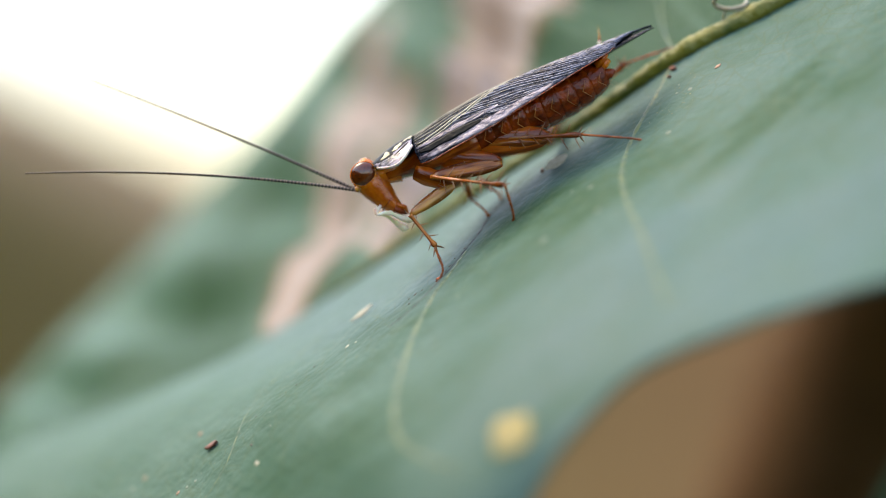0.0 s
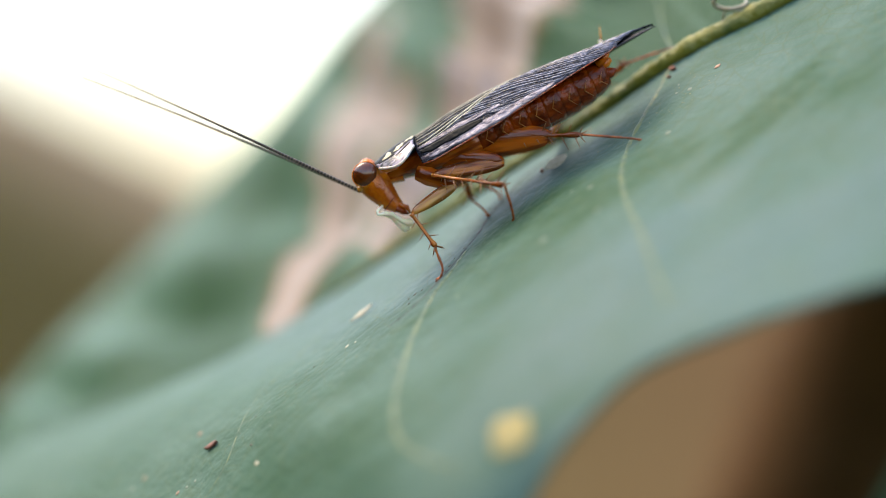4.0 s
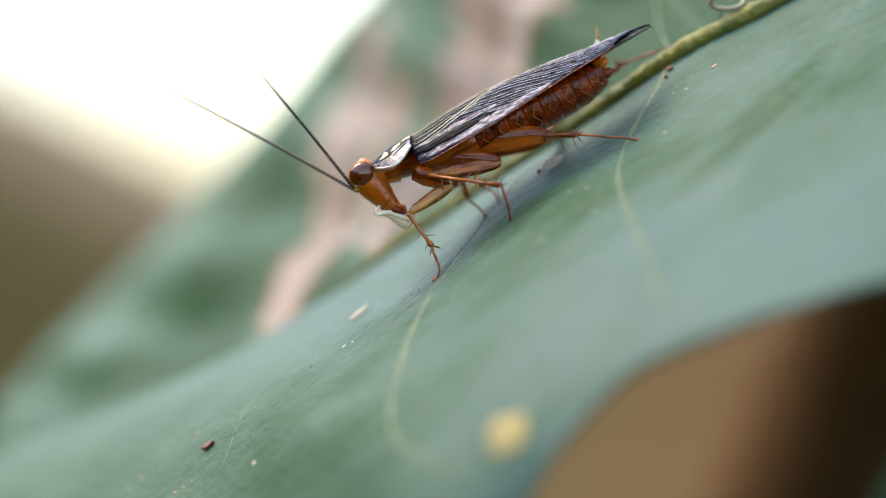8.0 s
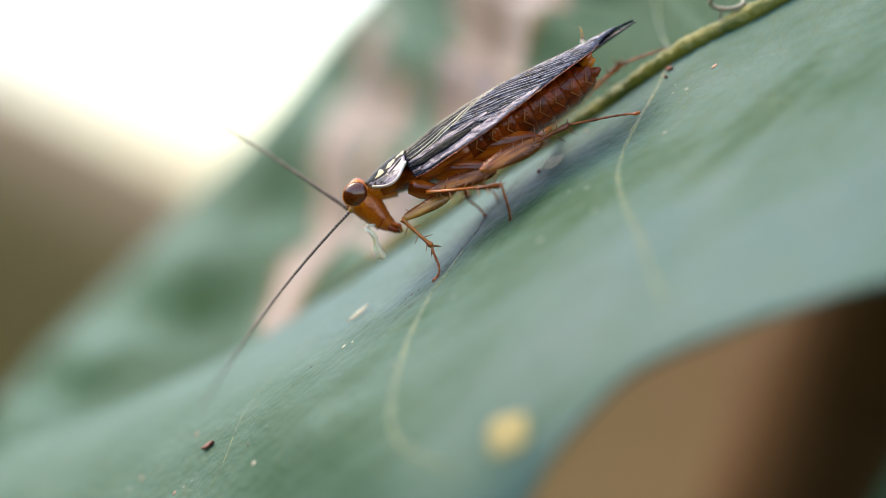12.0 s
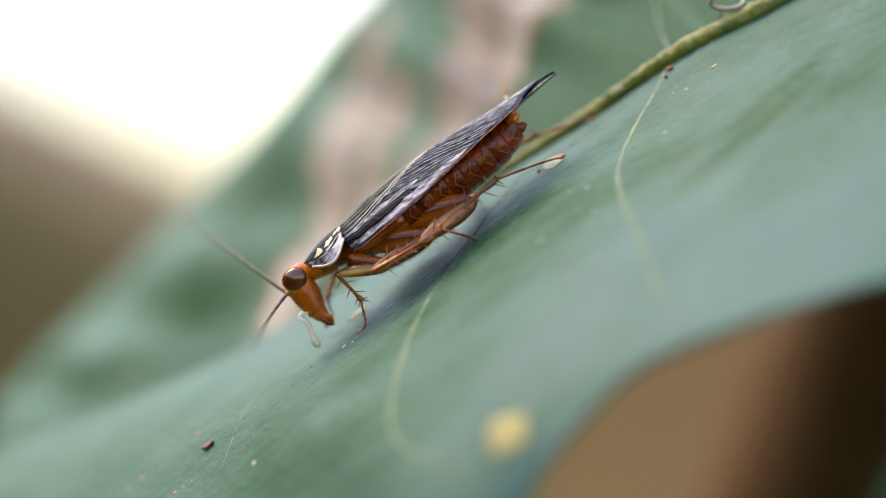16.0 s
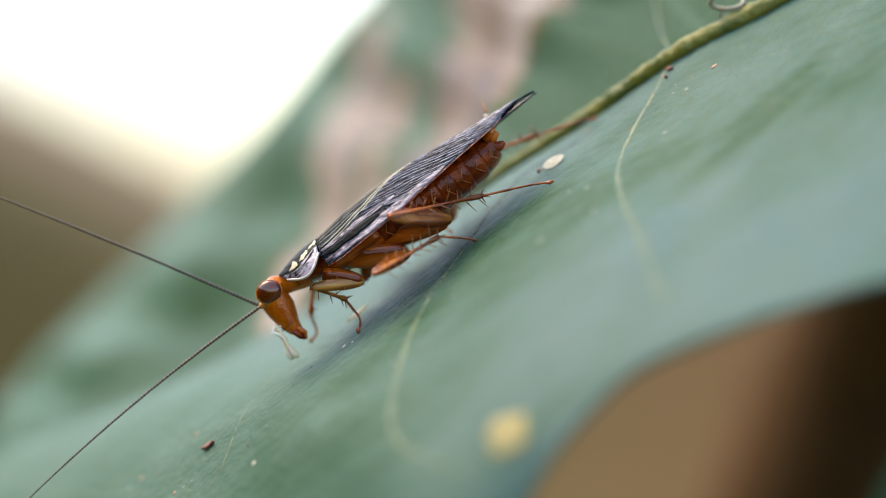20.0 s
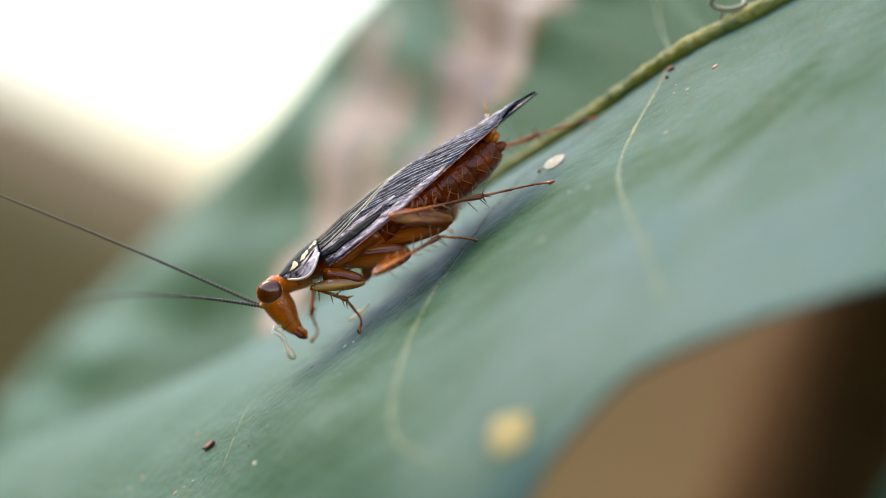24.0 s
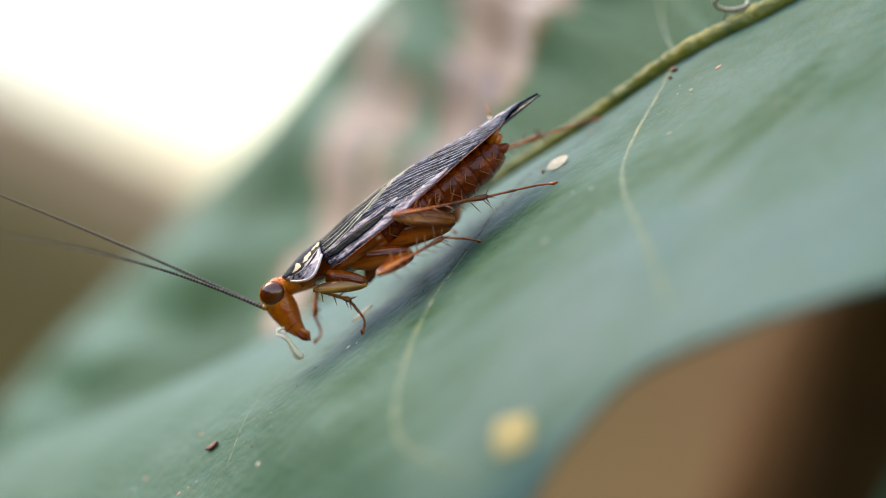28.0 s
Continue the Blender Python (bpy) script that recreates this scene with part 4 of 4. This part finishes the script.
BODY = [(0, 2.79, 6.22, 26), (0.5, 2.79, 6.26, 26), (1, 2.81, 6.25, 26.2), (1.5, 2.79, 6.27, 26.2), (2, 2.86, 6.24, 26.3), (2.5, 2.87, 6.24, 26.3),
        (3, 2.87, 6.24, 26.3), (3.5, 2.87, 6.24, 26.3), (5.5, 2.86, 6.25, 26.3), (6, 2.86, 6.25, 26.3), (6.5, 2.86, 6.25, 26.4), (7, 2.86, 6.25, 26.4),
        (7.5, 2.9, 6.24, 26.3), (8, 2.87, 6.24, 26.3), (8.5, 2.87, 6.23, 26.2), (9, 2.9, 6.25, 26.3), (9.5, 2.86, 6.25, 26.3), (10, 2.71, 6.03, 28.9),
        (10.5, 2.68, 6.03, 28.8), (11, 2.67, 6.03, 28.8), (11.5, 2.64, 5.98, 28.7), (12, 2.46, 5.93, 30.8), (12.5, 2.01, 5.26, 34.8), (14.5, 0.84, 4.24, 35.8),
        (15, 0.23, 3.7, 35.3), (15.5, 0.17, 3.63, 36), (16, -0.6, 3.02, 36.8), (16.5, -1.64, 2.31, 35.4), (17, -1.6, 2.31, 35.4), (17.5, -1.6, 2.3, 35.4),
        (18, -1.6, 2.3, 35.4), (18.5, -1.6, 2.3, 35.4), (19, -1.6, 2.3, 35.4), (19.5, -1.63, 2.3, 35.3), (20, -1.63, 2.3, 35.3), (20.5, -1.63, 2.3, 35.2),
        (21, -1.59, 2.3, 35.2), (21.5, -1.63, 2.3, 35.3), (23.5, -1.63, 2.29, 35.1), (24, -1.63, 2.29, 35.1), (24.5, -1.63, 2.29, 35.1),
        (25, -1.63, 2.29, 35.1), (25.5, -1.67, 2.25, 35.1), (26, -1.63, 2.29, 35.1), (26.5, -1.66, 2.27, 35.1), (27, -1.63, 2.29, 35.1),
        (27.5, -1.62, 2.28, 34.9), (28, -1.66, 2.25, 35.1)]
DEPTH = 1.3


def body_at(t):
    x, z, a = lerp_table(BODY, t)
    a = radians(a)
    m = Matrix(((-math.cos(a), 0, -math.sin(a)), (0, -1, 0), (-math.sin(a), 0, math.cos(a)))).to_4x4()
    return Matrix.Translation((x, DEPTH, z)) @ m


# where each foot stands, and how the ankle lies from it
STANDS = {("fore", 1): [(0, -0.47, -0.64, -1.54, 0.0, 1.65), (13.1, -0.47, -0.64, -1.54, 0.0, 1.65), (13.6, -2.4, -0.4, -1.7, 0.0, 1.6), (14.1, -3.82, 0.52, -3.74, 0.4, 1.5), (16, -3.82, 0.52, -3.74, 0.2, 1.45),
                        (16.4, -3.82, 0.52, -3.74, -0.5, 1.5), (28, -3.82, 0.52, -3.74, -0.5, 1.5)],
          ("middle", 1): [(0, 2.95, -0.91, 1.22, -0.4, 1.55), (12.7, 2.95, -0.91, 1.22, -0.4, 1.55), (13.2, 2.2, -0.5, 1.3, -1.2, 1.0), (13.7, 1.52, -0.19, 0.35, -1.0, 0.8), (16, 1.52, -0.19, 0.35, -1.5, 0.5),
                          (16.5, 1.52, -0.19, 0.35, -1.7, 0.2), (28, 1.52, -0.19, 0.35, -1.7, 0.2)],
          ("hind", 1): [(0, 8.64, -1.11, 4.73, -2.7, 0.3), (11.7, 8.64, -1.11, 4.73, -2.7, 0.3), (12.0, 8.1, -0.3, 5.9, -2.9, -0.6), (12.2, 8.8, 0.0, 5.7, -3.2, -0.7), (12.4, 8.91, 0.19, 5.68, -3.3, -0.7), (15.7, 8.91, 0.19, 5.68, -3.3, -0.7),
                        (15.8, 8.1, 0.1, 5.75, -3.2, -0.8), (16.0, 5.4, -0.2, 4.1, -3.0, -1.0), (16.2, 4.95, -0.3, 3.12, -3.05, -0.75), (16.4, 4.89, -0.33, 2.97, -3.1, -0.6), (28, 4.89, -0.33, 2.97, -3.1, -0.6)],
          ("fore", -1): [(0, 2.16, 3.30, 2.29, -0.5, 0.7), (12.0, 2.16, 3.30, 2.29, -0.5, 0.7), (12.4, -1.13, 3.59, -0.36, 0.3, 1.3), (12.9, -1.13, 3.59, -0.36, 0.3, 1.3), (13.4, -2.6, 3.8, -0.6, 0.3, 1.4), (13.9, -4.0, 3.6, -2.2, 0.2, 1.3), (15.6, -4.0, 3.6, -2.2, 0.2, 1.3), (16.2, -6.09, 3.27, -4.22, 0.1, 1.3),
                         (28, -6.09, 3.27, -4.22, 0.1, 1.3)],
          ("middle", -1): [(0, 1.97, 1.9, 1.42, -0.9, 0.9), (13.2, 1.97, 1.9, 1.42, -0.9, 0.9), (13.8, 0.9, 3.0, 1.4, -0.9, 0.9), (15.5, 0.9, 3.0, 1.1, -0.9, 0.8), (16.1, 0.41, 3.17, 0.75, -1.0, 0.5), (28, 0.41, 3.17, 0.75, -1.0, 0.5)],
          ("hind", -1): [(0, 10.74, 3.56, 9.25, -2.6, -0.8), (14.4, 10.74, 3.56, 9.25, -2.6, -0.8), (14.7, 8.6, 3.8, 8.0, -2.6, -0.7), (15.0, 7.0, 3.78, 6.0, -2.7, -0.8), (28, 7.0, 3.78, 6.0, -2.7, -0.8)]}


def times(step, marks=()):
    return sorted({round(i * step, 3) for i in range(int(28 / step) + 1)} | {28.0} | set(marks))


def walk_leg(kind, side, hip, thigh, shin, femur, tibia, tarsus):
    """Thigh and shin bend so that the ankle reaches its place; the foot stays where it stands."""
    rows = ([], [], [])
    marks = [r[0] for r in STANDS[kind, side]] + [r[0] for r in BODY]
    for t in times(0.5, [m for m in marks] + ([11.8, 12.1, 12.2, 13.3, 13.5, 15.9, 16.2, 14.85])):
        fx, fy, fz, ax, az = lerp_table(STANDS[kind, side], t)
        inv = body_at(t).inverted()
        foot, ankle = inv @ Vector((fx, fy, fz)), inv @ Vector((fx + ax, fy + (-1.1 * side if kind == "middle" else 0.3 * side), fz + az))
        d = ankle - hip
        r = min(max(d.length, abs(shin - thigh) + 0.02), (thigh + shin) * 0.998)
        d.normalize()
        along = (thigh ** 2 - shin ** 2 + r * r) / (2 * r)
        reach_x, reach_y, reach_z = POLES[kind]
        if kind == "hind":
            reach_x, reach_y, reach_z = lerp_table([(0, 0.1, 1.0, 0.02), (12, 0.1, 1.0, 0.02), (12.5, 0.3, 1.0, 0.3), (15.8, 0.3, 1.0, 0.3), (16.4, 0.3, 0.6, 0.55), (28, 0.3, 0.6, 0.55)], t)
        pole = Vector((reach_x, reach_y * side, reach_z))
        pole = (pole - d * pole.dot(d)).normalized()
        knee = hip + d * along + pole * math.sqrt(max(0, thigh ** 2 - along ** 2))
        end = knee + (hip + d * r - knee).normalized() * shin
        up = Vector((0.1, side, 0.3))
        rows[0].append((t, Matrix.Translation(hip * MM) @ frame_of(knee - hip, up)))
        rows[1].append((t, Matrix.Translation(knee * MM) @ frame_of(end - knee, up)))
        rows[2].append((t, Matrix.Translation(end * MM) @ frame_of(foot - end, up)))
    for ob, r in zip((femur, tibia, tarsus), rows):
        walk(ob, r)


def size_tarsi():
    """Each last leg piece gets the length from ankle to claw."""
    for kind, side, hip, thigh, shin, femur, tibia, tarsus in legs:
        ax, az = STANDS[kind, side][-1][4:]
        n = math.hypot(ax, az, 0.3 if kind != "middle" else 1.1)
        for v in tarsus.data.vertices:
            v.co.x *= n


TIPS = [
    (0, -19.2, 3.4, 0.35, -16.3, 7.8), (0.25, -19.1, 3.2, 0.35, -16.5, 7.3), (0.5, -19.0, 4.2, 0.30, -16.4, 7.6), (0.75, -17.9, 3.6, 0.25, -16.5, 7.6),
    (1, -18.1, 3.3, 0.35, -16.5, 7.5), (1.25, -18.1, 5.0, 0.25, -16.5, 7.5), (1.5, -18.1, 4.3, 0.35, -16.5, 7.7), (1.75, -18.2, 4.3, 0.35, -16.5, 7.7),
    (2, -17.4, 7.3, 0.20, -16.4, 7.7), (2.25, -17.8, 6.0, 0.30, -16.5, 7.7), (2.5, -17.6, 7.1, 0.20, -16.4, 7.7), (2.75, -17.9, 6.6, 0.25, -16.5, 7.7),
    (3, -17.5, 7.7, 0.10, -16.5, 7.7), (3.25, -13.1, 6.9, 0.10, -16.5, 7.8), (3.5, -16.8, 8.1, 0.10, -16.4, 7.7), (4, -15.6, 7.8, 0.10, -16.4, 7.8),
    (4.5, -13.3, 7.5, 0.10, -16.3, 7.9), (5, -14.1, 8.3, 0.10, -16.3, 8.1), (5.5, -11.9, 8.1, 0.00, -16.4, 8.2), (5.75, -10.3, 7.3, 0.00, -16.4, 8.2),
    (6, -17.0, 8.9, 0.15, -15.5, 8.2), (6.25, -12.6, 7.4, 0.15, -16.4, 8.2), (6.5, -9.8, 8.9, 0.15, -16.1, 8.5), (6.75, -10.6, 8.6, 0.15, -15.6, 8.4),
    (7, -11.0, 11.0, 0.00, -16.0, 8.3), (7.25, -11.3, 9.8, 0.00, -16.1, 8.4), (7.5, -11.8, 9.2, 0.00, -15.6, 8.6), (7.75, -12.8, 10.2, 0.00, -16.1, 8.6),
    (8, -10.6, 10.6, 0.10, -15.5, 8.8), (8.25, -8.1, 10.1, 0.10, -13.4, 8.9), (8.5, -1.6, 8.0, 0.00, -10.2, 9.7), (8.75, -1.4, 7.3, 0.00, -10.2, 7.7),
    (9, -13.6, 2.8, 0.10, -8.3, 9.3), (9.25, -3.1, 9.8, 0.00, -7.8, 10.9), (9.5, -2.1, 9.0, 0.00, -0.8, 12.2), (9.75, -5.6, 7.3, 0.00, -3.8, 11.7),
    (10, -7.6, 3.6, 0.10, -9.0, 4.6), (10.25, -7.1, 2.8, 0.00, -8.9, 10.4), (10.5, -6.6, 2.1, 0.00, -9.4, 10.6), (10.75, -7.1, 2.5, 0.00, -8.7, 9.6),
    (11, -15.6, 4.8, 0.40, -9.9, 16.4), (11.25, -8.6, 9.0, 0.15, -7.2, 11.2), (11.5, -7.6, 3.8, 0.15, -7.3, 10.1),
    (11.75, -13.0, 6.5, 0.15, -7.0, 10.3), (12, -9.5, -6.4, 0.40, -12.0, 6.8), (12.25, -9.5, -2.1, 0.50, -12.5, 6.3),
    (12.5, -10.8, -10.2, 0.60, -10.3, 7.8), (13, -11.1, -8.7, 0.75, -11.8, 5.3), (13.5, -11.3, -9.0, 0.75, -13.9, -1.0),
    (14, -9.1, -10.2, 0.75, -14.4, -6.9), (14.5, -8.8, -12.2, 0.55, -15.1, -9.0), (14.75, -12.1, -12.2, 0.50, -12.0, -0.7),
    (15, -8.0, -6.4, 0.40, -16.0, 9.5), (15.25, -13.8, -1.8, 0.25, -11.8, 4.3), (15.375, -13.1, -4.0, 0.15, -18.1, 0.6),
    (15.5, -8.4, -2.2, 0.00, -14.7, 2.9), (15.625, -7.6, -1.4, 0.00, -12.5, 4.3), (15.8, -9.1, -7.0, 0.20, -15.0, -6.7),
    (16, -7.15, -3.7, 0.25, -12.6, 1.5), (16.25, -11.0, -12.5, 0.45, -16.0, 6.9), (16.5, -15.8, -12.1, 0.50, -14.7, -10.8),
    (16.75, -18.1, -9.8, 0.40, -13.0, -3.7), (17, -14.1, -6.2, 0.25, -18.9, -5.7), (17.25, -14.3, -5.7, 0.25, -17.3, -2.7),
    (17.5, -15.1, -10.0, 0.25, -19.2, -2.3), (17.75, -13.8, -7.5, 0.25, -19.2, -0.8), (18, -12.6, -4.7, 0.20, -20.8, 1.3),
    (18.25, -18.9, -7.2, 0.50, -19.2, -0.5), (18.5, -15.3, -3.4, 0.20, -20.8, 5.4), (18.75, -18.1, -8.5, 0.25, -19.2, 3.7),
    (19, -17.4, -4.9, 0.20, -21.3, 6.2), (19.25, -18.1, -9.5, 0.40, -20.2, 1.9), (19.5, -20.2, -12.0, 0.35, -21.8, 2.8),
    (20, -19.7, -12.3, 0.33, -22.1, 3.2), (20.5, -19.4, -12.3, 0.33, -22.1, 3.1), (21, -17.6, -11.4, 0.4, -22.1, 3.1),
    (21.5, -17.8, -8.9, 0.50, -22.1, 3.1), (22, -18.2, -7.7, 0.50, -22.1, 3.1), (22.5, -17.9, -6.5, 0.60, -22.1, 3.2),
    (23, -17.6, -5.2, 0.60, -22.1, 3.2), (23.5, -18.1, -4.7, 0.65, -22.1, 3.3), (23.75, -17.7, -4.1, 0.65, -22.1, 3.3),
    (24, -13.9, -2.2, 0.2, -22.1, 3.3), (24.25, -14.4, -3.2, 0.40, -22.1, 3.3), (24.5, -17.9, -4.1, 0.65, -22.1, 3.3),
    (25, -18.6, -3.6, 0.65, -22.1, 3.3), (25.5, -18.5, -4.0, 0.65, -22.1, 3.3), (26, -18.5, -4.0, 0.65, -22.1, 3.2),
    (26.5, -18.6, -3.9, 0.65, -22.1, 3.2), (26.75, -14.2, 3.8, 0.00, -22.1, 3.2), (27, -15.6, 0.8, 0.15, -22.1, 3.3),
    (27.25, -18.9, 2.8, 0.15, -22.1, 3.4), (27.5, -18.1, 0.7, 0.35, -22.1, 3.3), (28, -18.5, 0.4, 0.40, -22.1, 3.3),]


def head_at(t):
    """The head nods a little as the animal feeds."""
    nod = lerp_table([(0, -17), (9.5, -17), (10.0, -14), (12.0, -15), (12.5, -10), (13.5, -4), (14.5, -1), (15.0, -4), (15.5, 0), (16.0, 3.0), (28, 3.0)], t)[0]
    back = lerp_table([(0, 0.28), (9.5, 0.28), (10.5, 0.2), (12.5, 0.12), (15, 0.05), (16.5, 0.0), (28, 0.0)], t)[0]
    return Matrix.Translation((NECK + Vector((-back, 0, -0.011 * nod))) * MM) @ Matrix.Rotation(radians(-nod), 4, "Y")


def walk_antenna(side, step, row):
    tracks = [[] for _ in row]
    for t in times(0.125):
        tip = lerp_table(TIPS, t)
        x, z, bow = (tip[0], tip[1], tip[2]) if side == 1 else (tip[3], tip[4], 0.1)
        inv = body_at(t).inverted()
        root = body_at(t) @ ((head_at(t) @ ((Vector((8.12, side * 0.3, -0.22)) - NECK) * MM)) / MM)
        flat = Vector((x - root.x, 0, z - root.z))
        total = step * len(row) * 0.985
        away = math.sqrt(max(0.0, total ** 2 - flat.length ** 2))
        aim = root + flat + Vector((0, -side * min(away, 13.0), 0))
        perp = Vector((flat.z, 0, -flat.x)).normalized() if flat.length > 0.1 else Vector((0, 0, 1))
        if perp.z < 0:
            perp = -perp
        if flat.x < 0 and flat.z < -5:
            perp = Vector((-abs(perp.x), 0, abs(perp.z)))
        ctrl = (root + aim) / 2 + perp * bow * 2.0
        ctrl.y = root.y + 0.12 * (aim.y - root.y)
        n = len(row)
        pts = [root * (1 - f) ** 2 + ctrl * (2 * f * (1 - f)) + aim * f * f for f in (i / n for i in range(n + 1))]
        at = root.copy()
        for k in range(n):
            d = (pts[k + 1] - pts[k]).normalized()
            a = inv @ at
            dl = inv.to_3x3() @ d
            tracks[k].append((t, Matrix.Translation(a * MM) @ frame_of(dl, Vector((0.2, 0.1, 1)) if abs(dl.z) < 0.9 else Vector((0.3, 1, 0)))))
            at += d * step
    for ob, r in zip(row, tracks):
        walk(ob, r)


PALP_TURN = [(0, 48), (3, 48), (8.5, 46), (9.5, 20), (10, -2), (12, 0), (12.5, 5), (13.5, 5), (14.5, 15), (15, 0), (16, -8), (16.5, -8), (17, -12), (18, -14), (19, -8), (20, 0), (21, 8), (23.5, 6), (25, 0), (28, 2)]


def motions():
    walk(roach, [(t, Matrix.Translation(body_at(t).translation * MM) @ body_at(t).to_3x3().to_4x4()) for t in [r[0] for r in BODY]])
    walk(head, [(t, head_at(t)) for t in times(0.5)])
    lean = [(0, 9), (9.5, 9), (10.5, 7), (12, 5), (14.5, 1), (16, 0), (28, 0)]
    walk(pronotum, [(t, Matrix.Rotation(radians(a), 4, "X")) for t, a in lean])
    for ob, root in palps:
        rows = []
        for t in times(0.25):
            turn = lerp_table(PALP_TURN, t)[0] + 6 * math.sin(t * 4.1 + root.y) - (lerp_table([(0, 14), (9, 14), (10, 8), (28, 8)], t)[0] if root.y < 0 else 0)
            rows.append((t, Matrix.Translation((head_at(t) @ ((root - NECK) * MM))) @ Matrix.Rotation(radians(turn), 4, "Y")))
        walk(ob, rows)
    size_tarsi()
    for leg in legs:
        walk_leg(*leg)
    for feeler in antennae:
        walk_antenna(*feeler)


motions()
